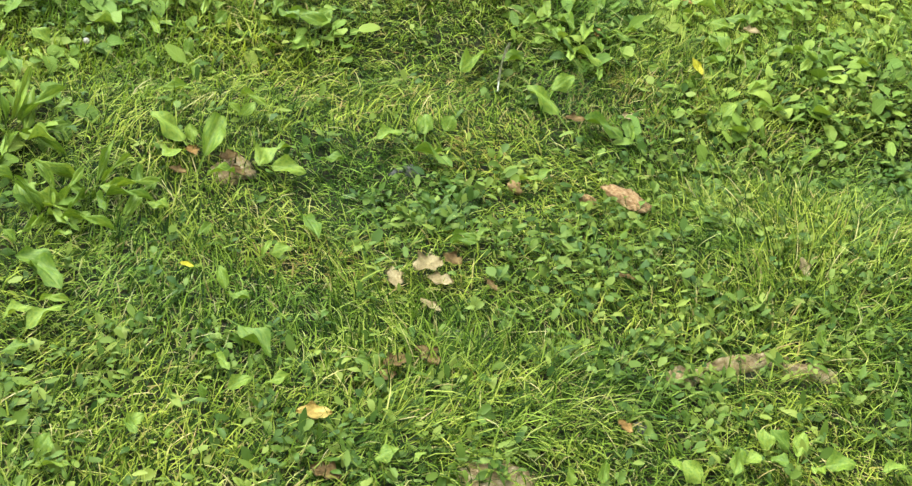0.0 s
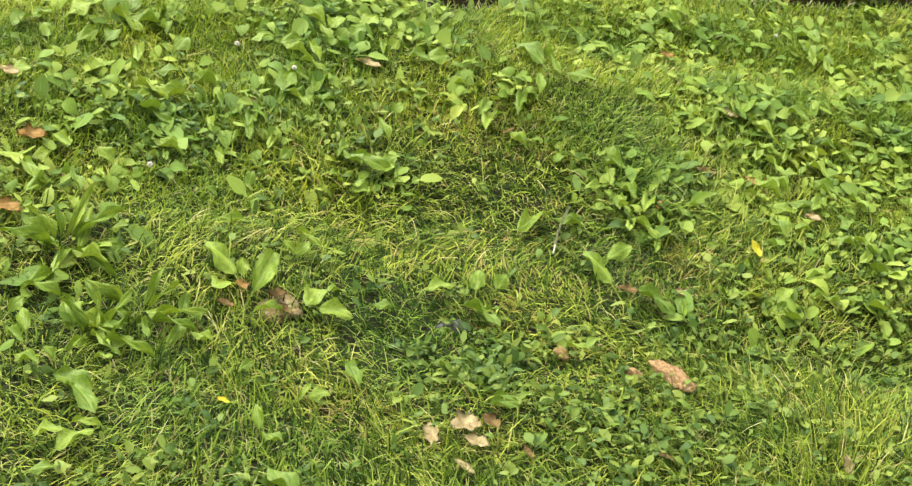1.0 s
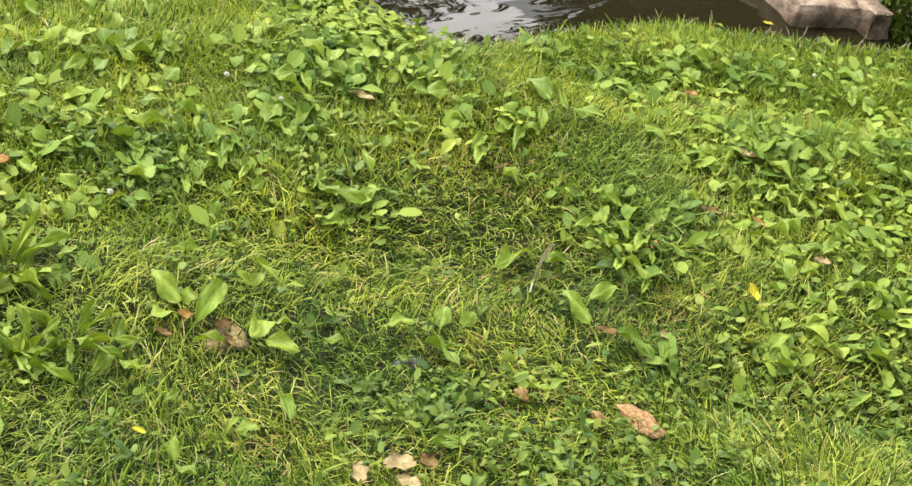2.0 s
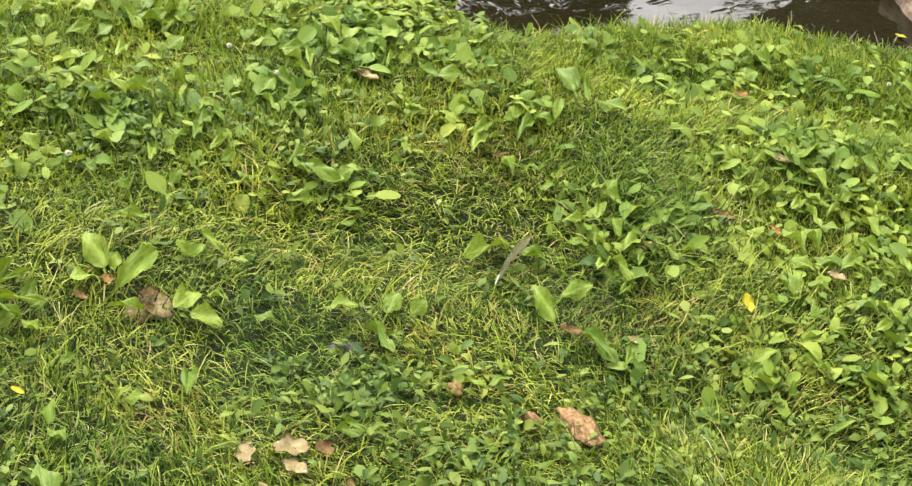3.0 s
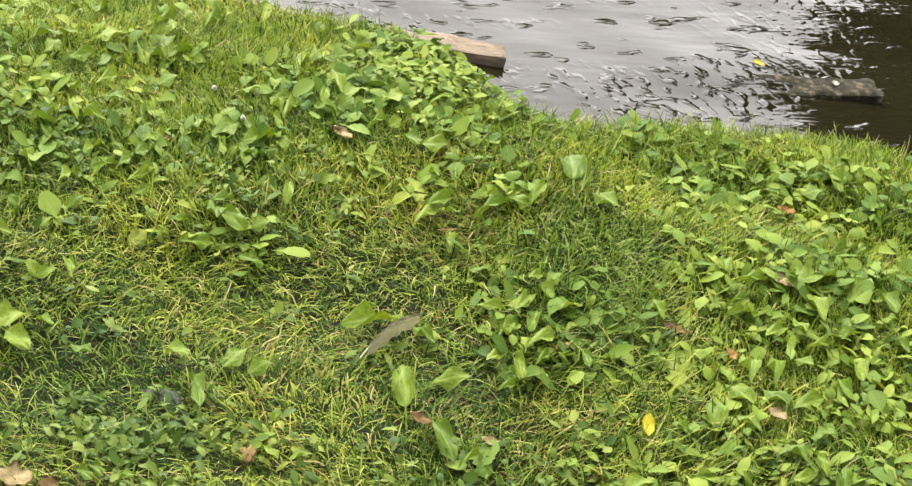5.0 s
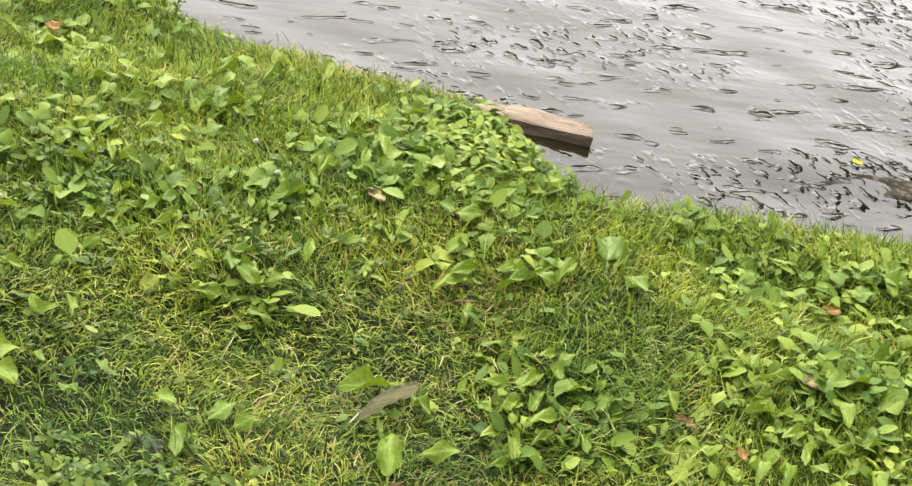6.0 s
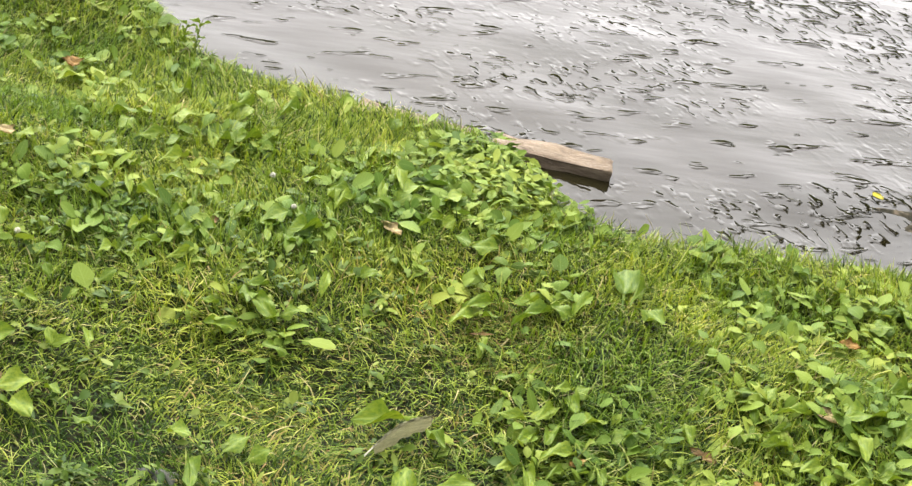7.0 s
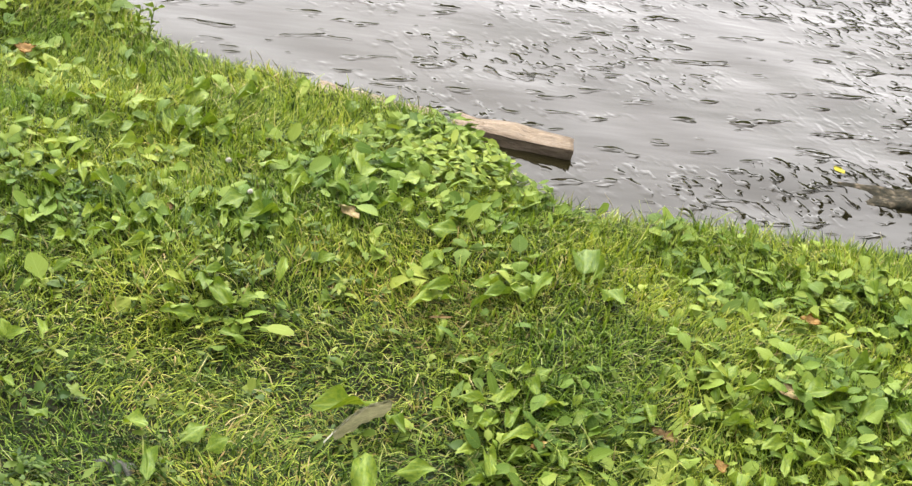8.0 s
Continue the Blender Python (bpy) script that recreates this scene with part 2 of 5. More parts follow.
def lawn(x, y):
    """Height of the lawn, the bank and the bed of the pond."""
    x, y = np.asarray(x, float), np.asarray(y, float)
    z = 0.010 * np.sin(3.1 * x + 1.0) * np.sin(2.7 * y) + 0.006 * np.sin(9.3 * x - 4.1 * y) + 0.005 * np.sin(7.7 * y + 3.3 * x)
    z = z + 0.035 * np.exp(-((x + 0.5) ** 2 + (y - 1.85) ** 2) / 0.06) - 0.08 * np.exp(-((x + 1.05) ** 2 + (y - 2.9) ** 2) / 0.25)
    # swells and hollows across the slope, and the rounded brink of the bank
    side = np.clip(x - 0.3, -0.8, 0.8)
    for at, rise, lean in ((1.45, 0.012, 0.012), (1.75, -0.033, -0.015), (2.05, -0.018, 0.012), (2.35, -0.002, -0.016), (2.65, 0.008, 0.023), (2.95, -0.039, 0.0)):
        z = z + (rise + lean * side) * np.exp(-((y - at) / 0.17) ** 2)
    z = z - 0.07 * smooth(2.95, 3.4, y)
    d = y - shore(x)
    z = z - 0.78 * smooth(-0.03, 0.3, d)
    far = 14.0 + 0.8 * np.sin(0.35 * x)
    return z + 1.05 * smooth(0, 1.6, y - far)


def sheet(name, xs, ys, height, mat):
    gx, gy = np.meshgrid(xs, ys)
    co = np.stack([gx, gy, height(gx, gy)], -1).reshape(-1, 3)
    w, h = len(xs), len(ys)
    i = (np.arange(h - 1)[:, None] * w + np.arange(w - 1)).ravel()
    quads = np.stack([i, i + 1, i + 1 + w, i + w], -1)
    return mesh_object(name, co, quads, mat)


def mesh_object(name, co, faces, mat, smooth_faces=True, blade=None):
    me = bpy.data.meshes.new(name)
    faces = np.asarray(faces)
    n, k = faces.shape
    me.vertices.add(len(co))
    me.vertices.foreach_set("co", np.asarray(co, np.float32).ravel())
    me.loops.add(n * k)
    me.loops.foreach_set("vertex_index", faces.astype(np.int32).ravel())
    me.polygons.add(n)
    me.polygons.foreach_set("loop_start", np.arange(0, n * k, k, dtype=np.int32))
    me.polygons.foreach_set("use_smooth", np.full(n, smooth_faces))
    me.update(calc_edges=True)
    if blade is not None:
        me.attributes.new("blade", "FLOAT_VECTOR", "POINT").data.foreach_set("vector", np.asarray(blade, np.float32).ravel())
    me.materials.append(mat)
    return new(name, me)


def steps(*spans):
    """Coordinates from spans of (start, end, step), for sheets that are finer where they are seen near."""
    return np.unique(np.concatenate([np.arange(a, b, s) for a, b, s in spans] + [[spans[-1][1]]]).round(5))


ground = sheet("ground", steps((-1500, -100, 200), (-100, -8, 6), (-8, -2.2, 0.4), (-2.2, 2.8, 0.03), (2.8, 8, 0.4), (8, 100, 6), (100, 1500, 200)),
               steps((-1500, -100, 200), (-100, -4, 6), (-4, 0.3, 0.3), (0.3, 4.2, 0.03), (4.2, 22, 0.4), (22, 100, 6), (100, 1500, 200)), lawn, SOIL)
tagged(ground, "grassy lawn soil sloping over a bank into the pond", "ground", kind="structure")


def ripples(x, y):
    near = np.exp(-((np.maximum(np.abs(x) - 4, 0)) ** 2 + np.maximum(y - 10, 0) ** 2) / 4)
    z = np.zeros_like(x)
    rng = np.random.default_rng(5)
    for k in range(26):
        length = rng.uniform(0.10, 0.7)
        a = radians(100) + rng.normal(0, 0.55)
        f = 2 * math.pi / length
        warp = 0.5 * np.sin(0.9 * x + k) * np.cos(0.7 * y + 2 * k)
        z += 0.0013 * length * np.sin(f * (x * math.cos(a) + y * math.sin(a)) + rng.uniform(0, 6.28) + warp * 2)
    return WATER_Z + z * near


water = sheet("water", steps((-60, -5, 5), (-5, 6, 0.035), (6, 60, 5)), steps((2.7, 10, 0.035), (10, 17, 0.5)), ripples, WATER)
tagged(water, "rippled brown pond water reflecting pale sky and dark trees", "water", kind="structure")


def oval(x, y, cx, cy, rx, ry):
    return np.clip(1.6 - 1.6 * np.hypot((x - cx) / rx, (y - cy) / ry), 0, 1)


# ---- grass ----
def trodden(x, y):
    """One where the lawn is worn flat and thin."""
    return np.clip(oval(x, y, 0.22, 2.0, 0.55, 0.4) + oval(x, y, 0.0, 1.75, 0.4, 0.25), 0, 1)


BARE = ((-0.295, 1.75, 0.075, 0.065), (0.32, 1.21, 0.055, 0.05), (0.445, 1.235, 0.11, 0.045), (0.546, 1.2, 0.075, 0.045), (-0.063, 1.01, 0.08, 0.055))


def turfed(x, y):
    """The near lawn, less the spots where bare earth shows."""
    return near_lawn(x, y) * (1 - 0.68 * np.clip(sum(oval(x, y, *spot) for spot in BARE), 0, 1))


def blades(name, n, region, length, width, mat, seed, keep=None, flop=(0.3, 1.3), curl=0.17):
    """Many curved tapering blades, as one mesh: each has three joints and a pointed tip."""
    rng = np.random.default_rng(seed)
    x, y = rng.uniform(region[0], region[1], n), rng.uniform(region[2], region[3], n)
    ok = y < shore(x) + 0.06
    if keep is not None:
        ok &= rng.random(n) < keep(x, y)
    x, y = x[ok], y[ok]
    n = len(x)
    tall = 0.75 + 0.5 * np.sin(5.1 * x + 2 * np.sin(3.3 * y)) * np.sin(4.3 * y + 1.7 * np.sin(2.9 * x))
    size = rng.uniform(*length, n) * np.clip(tall, 0.72, 1.3)
    half = rng.uniform(*width, n) / 2
    swirl = 2.5 * np.sin(2.3 * x - 3.1 * y) + 1.7 * np.sin(4.7 * y + 1.9 * x)
    turn = np.where(rng.random(n) < 0.45, swirl + rng.normal(0, 0.6, n), rng.uniform(0, 2 * math.pi, n))
    lean = rng.uniform(*flop, n) + 0.32 * trodden(x, y)
    out, side = np.stack([np.cos(turn), np.sin(turn)], -1), np.stack([-np.sin(turn), np.cos(turn)], -1)
    hook = rng.normal(0, curl, n) * size
    base = np.stack([x, y], -1)
    z0 = lawn(x, y)
    co = np.zeros((n, 7, 3))
    reach = rise = 0.0
    last = 0.0
    for k, (s, w) in enumerate(((0.0, 0.75), (0.38, 1.0), (0.72, 0.7), (1.0, 0.0))):
        bend = lean * (0.35 + 0.9 * s)
        reach = reach + (s - last) * size * np.sin(np.minimum(bend, 1.75))
        rise = rise + (s - last) * size * np.cos(np.minimum(bend, 1.75))
        last = s
        mid = base + out * np.reshape(reach * np.ones(n), (n, 1)) + side * (hook * s * s)[:, None]
        z = z0 + np.maximum(rise, 0.002) - (0.004 if k == 0 else 0.0)
        if k < 3:
            for j, sign in ((0, -1), (1, 1)):
                co[:, 2 * k + j, :2] = mid + side * (sign * half * w)[:, None]
                co[:, 2 * k + j, 2] = z
        else:
            co[:, 6, :2], co[:, 6, 2] = mid, z
    tri = np.array([(0, 1, 3), (0, 3, 2), (2, 3, 5), (2, 5, 4), (4, 5, 6)])
    faces = (np.arange(n)[:, None, None] * 7 + tri).reshape(-1, 3)
    return mesh_object(name, co.reshape(-1, 3), faces, mat)


def near_lawn(x, y):
    """One on the stretch of lawn that is passed close by, falling off softly round it."""
    return smooth(-1.75, -1.3, x) * (1 - smooth(1.75, 2.3, x)) * smooth(0.45, 0.9, y)


grass = blades("grass", 330000, (-1.75, 2.3, 0.45, 3.5), (0.022, 0.064), (0.0012, 0.0028), GRASS, 3, flop=(0.55, 2.1), keep=turfed)
tagged(grass, "short mown green grass mixed with dry straw blades", "grass", kind="stuff")
long_grass = blades("long_grass", 80000, (-1.75, 2.3, 0.45, 3.5), (0.035, 0.085), (0.0011, 0.0025), LONG_GRASS, 6, flop=(0.85, 2.3), curl=0.28,
                    keep=lambda x, y: turfed(x, y) * (1 - 0.45 * trodden(x, y)))
tagged(long_grass, "longer pale green grass blades flopped over the lawn", "grass", kind="stuff")
verge = blades("verge_grass", 84000, (-1.6, 2.0, 1.9, 3.5), (0.026, 0.056), (0.0016, 0.0034), VERGE, 9, flop=(0.15, 1.3),
               keep=lambda x, y: np.clip(smooth(2.15, 2.8, y) * 0.75 + 1.0 * oval(x, y, -0.7, 2.5, 0.9, 0.75) + 0.7 * oval(x, y, -1.15, 2.9, 0.5, 0.6) + 0.5 * oval(x, y, 1.2, 2.7, 0.6, 0.7), 0, 1))
tagged(verge, "taller bright green grass blades standing among bank weeds", "grass", kind="stuff")
straw = blades("straw", 20000, (-0.6, 1.0, 1.3, 2.8), (0.025, 0.055), (0.0014, 0.003), STRAW, 7, flop=(1.0, 2.0),
               keep=lambda x, y: np.clip(oval(x, y, 0.23, 2.42, 0.2, 0.16) + 0.7 * oval(x, y, 0.12, 1.83, 0.16, 0.1) + 0.5 * oval(x, y, 0.55, 2.0, 0.25, 0.12)
                                         + 0.5 * oval(x, y, -0.28, 1.5, 0.3, 0.12) + 0.4 * oval(x, y, 0.3, 2.02, 0.4, 0.22), 0, 1))
tagged(straw, "yellowish dry straw matted in the worn lawn", "straw", kind="stuff")
far_grass = blades("outer_grass", 150000, (-6.5, 6.5, -5.0, 5.2), (0.035, 0.075), (0.006, 0.012), GRASS, 4, flop=(0.5, 1.6),
                   keep=lambda x, y: 1 - near_lawn(x, y))
pale_grass = blades("outer_pale_grass", 34000, (-6.5, 6.5, -5.0, 5.2), (0.035, 0.08), (0.005, 0.01), LONG_GRASS, 5, flop=(0.8, 2.2), keep=lambda x, y: 1 - near_lawn(x, y))
tagged(pale_grass, "longer pale green blades round the open lawn", "grass", kind="stuff")
tagged(far_grass, "short mown green grass round the open lawn", "grass", kind="stuff")


def stalks(name, n, seed):
    """Thin flowering grass stems with small seed heads along the brink of the bank, as one mesh."""
    rng = np.random.default_rng(seed)
    co, faces = [], []
    for _ in range(n):
        x = rng.uniform(-0.9, 1.7)
        y = float(shore(x)) + rng.uniform(-0.1, 0.06)
        z, size, turn, lean = float(lawn(x, y)), rng.uniform(0.03, 0.062), rng.uniform(0, 6.28), rng.uniform(0.1, 0.8)
        for k in range(5):
            s = k / 4
            r = 0.0004 if k < 3 else (0.0014 if k == 3 else 0.0004)
            px, py, pz = x + size * lean * s * s * math.cos(turn), y + size * lean * s * s * math.sin(turn), z + size * s
            co += [(px + r * math.cos(a), py + r * math.sin(a), pz) for a in (0, 2.1, 4.2)]
            if k:
                b = len(co) - 6
                faces += [(b + i, b + (i + 1) % 3, b + 3 + (i + 1) % 3, b + 3 + i) for i in range(3)]
    return mesh_object(name, np.array(co), np.array(faces), SEED)


tagged(stalks("grass_stalks", 120, 8), "thin dry seeding grass stalks on the brink of the bank", "grass stalks", kind="stuff")


# ---- low broad-leaved weeds, too many to count ----
PROFILE = ((-0.4, 0.05), (0.0, 0.14), (0.14, 0.72), (0.4, 1.0), (0.7, 0.84), (0.91, 0.42))


def small_leaves(name, base, turn, lift, size, width, droop, mat, tint_seed=0):
    """One mesh of ovate leaves, each with a stalk, a folded midrib and a pointed tip."""
    n = len(size)
    out = np.stack([-np.sin(turn), np.cos(turn)], -1)
    side = np.stack([np.cos(turn), np.sin(turn)], -1)
    rng = np.random.default_rng(tint_seed)
    tip_roll = rng.normal(0, 0.34, n)
    cup = rng.normal(0.12, 0.27, n)
    rows = len(PROFILE)
    co = np.zeros((n, 3 * rows + 1, 3))

    def put(k, s, across, raised):
        level = size * s * np.cos(lift)
        sink = np.where(s < 0, 0.5, 1.0)
        co[:, k, :2] = base[:, :2] + out * level[:, None] + side * across[:, None]
        co[:, k, 2] = np.maximum(base[:, 2] + size * (s * np.sin(lift) * sink - droop * max(s, 0) ** 2) + raised + across * tip_roll, base[:, 3])

    for r, (s, w) in enumerate(PROFILE):
        half = width * w / 2 * rng.uniform(0.72, 1.18, n)
        put(3 * r, s, -half, cup * half)
        put(3 * r + 1, s, 0 * half, 0 * half)
        put(3 * r + 2, s, half, cup * half)
    put(3 * rows, 1.0, 0 * size, 0 * size)
    tri = []
    for r in range(rows - 1):
        for c in (0, 1):
            i = 3 * r + c
            tri += [(i, i + 1, i + 4), (i, i + 4, i + 3)]
    tri += [(3 * rows - 3, 3 * rows - 2, 3 * rows), (3 * rows - 2, 3 * rows - 1, 3 * rows)]
    faces = (np.arange(n)[:, None, None] * (3 * rows + 1) + np.array(tri)).reshape(-1, 3)
    place = [(u, s, 0) for s, _ in PROFILE for u in (-1, 0, 1)] + [(0, 1, 0)]
    return mesh_object(name, co.reshape(-1, 3), faces, mat, True, np.tile(np.array(place, float), (n, 1)))


def rosettes(name, n, region, want, leaves, length, ratio, mat, seed, high=(0.004, 0.02), lifts=(-0.1, 0.7)):
    rng = np.random.default_rng(seed)
    x, y = rng.uniform(region[0], region[1], n), rng.uniform(region[2], region[3], n)
    ok = (rng.random(n) < want(x, y)) & (y < shore(x) + 0.02)
    x, y = x[ok], y[ok]
    count = rng.integers(*leaves, len(x))
    k = np.repeat(np.arange(len(x)), count)
    m = len(k)
    turn = rng.uniform(0, 6.28, m)
    size = (length[0] + (length[1] - length[0]) * rng.random(m) ** 1.5) * rng.uniform(0.8, 1.2, len(x))[k]
    near = size * rng.uniform(0.25, 0.7, m)
    bx, by = x[k] - near * np.sin(turn), y[k] + near * np.cos(turn)
    z0 = lawn(bx, by)
    base = np.stack([bx, by, z0 + rng.uniform(*high, m), z0 + 0.002], -1)
    return small_leaves(name, base, turn, rng.uniform(*lifts, m), size, size * rng.uniform(*ratio, m), rng.uniform(-0.1, 0.7, m), mat, seed)


def broad_places(x, y):
    v = oval(x, y, 1.05, 2.2, 0.6, 0.55) + 0.9 * oval(x, y, 0.52, 2.24, 0.2, 0.17) + oval(x, y, 1.25, 2.85, 0.8, 0.65)
    v += 0.7 * oval(x, y, -0.55, 2.22, 0.55, 0.3) + 0.65 * oval(x, y, -0.45, 2.65, 0.9, 0.5) + oval(x, y, 0.03, 2.75, 0.32, 0.32)
    v += 0.55 * oval(x, y, 0.45, 3.05, 0.6, 0.3) + 0.55 * oval(x, y, -0.8, 1.75, 0.3, 0.45) + 0.25 * oval(x, y, 0.75, 1.9, 0.35, 0.2)
    v += 0.5 * oval(x, y, -1.05, 2.85, 0.55, 0.55) + 0.5 * oval(x, y, 0.28, 2.48, 0.22, 0.12) + 0.5 * oval(x, y, -0.05, 2.2, 0.18, 0.12)
    clump = 0.7 * oval(x, y, 0.53, 2.22, 0.22, 0.2) + 0.5 * oval(x, y, 0.27, 2.47, 0.22, 0.12)
    return np.maximum(clump, np.clip(v, 0, 1) * np.clip(0.46 + 0.75 * np.sin(11 * x + 3 * np.sin(7 * y)) * np.sin(9.5 * y + 2 * np.sin(8 * x)), 0.04, 1))


def mat_places(x, y):
    v = oval(x, y, 0.6, 1.45, 0.8, 0.5) + oval(x, y, 0.95, 1.85, 0.5, 0.35) + 0.9 * oval(x, y, -0.45, 1.1, 0.6, 0.3)
    v += 0.8 * oval(x, y, 0.12, 1.62, 0.28, 0.2) + 0.6 * oval(x, y, 0.7, 1.1, 0.6, 0.3) + 0.5 * oval(x, y, -0.3, 2.35, 0.5, 0.3)
    return np.clip(v, 0, 1) * (0.6 + 0.4 * np.sin(13 * x + 2 * np.sin(9 * y)) * np.sin(12 * y)) + 0.05


broad = rosettes("weed_leaves", 6800, (-1.6, 2.1, 1.2, 3.45), broad_places, (3, 7), (0.012, 0.046), (0.42, 0.8), WEED, 11, (0.006, 0.028), (-0.2, 0.9))
tagged(broad, "dense low green weeds with small oval leaves", "weeds", kind="stuff")
shore_weeds = rosettes("shore_weeds", 1350, (0.3, 2.1, 1.8, 3.4), lambda x, y: np.clip(0.8 * oval(x, y, 0.85, 2.85, 0.5, 0.45) + 0.9 * oval(x, y, 1.35, 2.9, 0.7, 0.6)
                       + 0.8 * oval(x, y, 1.15, 2.3, 0.55, 0.45), 0, 1) * np.clip(0.55 + 0.8 * np.sin(9 * x + 2 * np.sin(8 * y)) * np.sin(10 * y + 1), 0.1, 1), (3, 6), (0.02, 0.044), (0.45, 0.75), WEED, 14, (0.012, 0.034), (-0.1, 0.5))
tagged(shore_weeds, "rounded pale green weed leaves spreading near the bank", "weeds", kind="stuff")
mat_weeds = rosettes("creeping_weeds", 9500, (-1.4, 1.9, 0.8, 2.6), mat_places, (4, 8), (0.011, 0.027), (0.34, 0.62), CREEPER, 12, (0.006, 0.028), (-0.2, 1.0))
outer_weeds = rosettes("outer_weeds", 4800, (-6.0, 6.0, -4.0, 5.0), lambda x, y: (1 - near_lawn(x, y)) * np.clip(0.4 + 0.9 * np.sin(2.1 * x + np.sin(1.7 * y)) * np.sin(1.9 * y + 1), 0.05, 1),
                       (4, 8), (0.014, 0.046), (0.42, 0.8), WEED, 15, (0.006, 0.03), (-0.2, 0.7))
tagged(outer_weeds, "patches of low broad-leaved green weeds in the open lawn", "weeds", kind="stuff")
edge_weeds = rosettes("bank_weeds", 520, (-0.25, 0.25, 2.75, 3.1), lambda x, y: oval(x, y, 0.0, 2.97, 0.25, 0.2), (3, 6), (0.018, 0.038), (0.4, 0.7), WEED, 13, (0.01, 0.05), (-0.3, 0.6))
tagged(edge_weeds, "taller leafy green weeds on the brink of the bank", "weeds", kind="stuff")
tagged(mat_weeds, "creeping mat of tiny pointed green weed leaves", "weeds", kind="stuff")


# ---- plantains: each plant is a thing, each leaf a part ----
def leaf_mesh(kind, wave, fold, arch, seed):
    """A ribbed leaf of unit length along y with a short stalk."""
    rng = np.random.default_rng(seed)
    rows, cols = 12, 9
    co, place = [], []
    for r in range(rows + 1):
        y = r / rows
        if kind == "round":
            w = 0.5 * math.sin(math.pi * min(y, 1) ** 0.88) ** 0.74 + (0.06 if y < 0.05 else 0)
        else:
            w = 0.5 * math.sin(math.pi * (0.05 + 0.95 * y)) ** 0.62
        w = max(w * (1 + 0.055 * rng.normal()), 0.012)
        for c in range(cols):
            u = 2 * c / (cols - 1) - 1
            z = fold * abs(u) * w * 1.4 + wave * math.sin(7 * y + 2.5 * u + seed) * abs(u) * w + arch * (y - 1.35 * y * y)
            z -= 0.02 * math.cos(math.pi * 3 * u) * w
            co.append((u * w, y, z))
            place.append((u, y, 0))
    for s in (0.0, -0.2, -0.42):
        for u in (-1, 0, 1):
            place.append((u, s, 0))
            co.append((u * 0.045, s, -0.25 * abs(s) - (0.03 if u == 0 else 0)))
    faces = [(r * cols + c, r * cols + c + 1, (r + 1) * cols + c + 1, (r + 1) * cols + c) for r in range(rows) for c in range(cols - 1)]
    b = (rows + 1) * cols
    faces += [(b + 3 * k + c + 3, b + 3 * k + c + 4, b + 3 * k + c + 1, b + 3 * k + c) for k in (0, 1) for c in (0, 1)]
    me = bpy.data.meshes.new("leaf")
    me.from_pydata(co, [], faces)
    me.polygons.foreach_set("use_smooth", [True] * len(faces))
    me.attributes.new("blade", "FLOAT_VECTOR", "POINT").data.foreach_set("vector", np.array(place, np.float32).ravel())
    me.materials.append(PLANTAIN)
    return me


LEAVES = [leaf_mesh("round", 0.34, 0.1, 0.2, 1), leaf_mesh("round", 0.42, 0.16, 0.26, 2), leaf_mesh("long", 0.4, 0.18, 0.26, 3),
          leaf_mesh("long", 0.32, 0.28, 0.34, 4), leaf_mesh("round", 0.48, 0.2, 0.12, 5), leaf_mesh("round", 0.38, -0.06, 0.3, 6), leaf_mesh("long", 0.46, 0.1, 0.16, 7)]
dice = random.Random(21)


def rosette(name, label, category, group, x, y, leaves):
    """A low plant at x, y. Each leaf: offset x and y of its blade, turn in degrees, length, width, lift in degrees."""
    root = new(name)
    z = float(lawn(x, y))
    root.matrix_basis = pose(x, y, z)
    tagged(root, label, category, group)
    for dx, dy, turn, size, width, lift in leaves:
        ob = new("leaf", LEAVES[dice.choice((2, 3, 6) if width < 0.45 * size else (0, 1, 4, 5))])
        ob.parent = root
        base = float(lawn(x + dx, min(y + dy, float(shore(x + dx)) - 0.03))) - z + 0.018 + dice.uniform(0, 0.006)
        ob.matrix_basis = pose(dx, dy, base, 0, 0, turn) @ pose(0, 0, 0, lift + dice.uniform(-6, 6), dice.uniform(-22, 22), 0) @ Matrix.Diagonal((0.92 * width, size, 0.75 * size, 1))
    return root


def plantain(x, y, *leaves):
    return rosette("plantain", "broadleaf plantain with pale green ribbed leaves in the grass", "plantain", "plantains in the lawn", x, y, leaves)


def ribwort(x, y, *leaves):
    return rosette("ribwort_plantain", "ribwort plantain with long narrow leaves in the grass", "plantain", "ribwort plantains in the lawn", x, y, leaves)


def seedling(x, y, *leaves):
    return rosette("weed_seedling", "small broad-leaved weed with a fresh green leaf in the grass", "weed", "weed seedlings in the lawn", x, y, leaves)


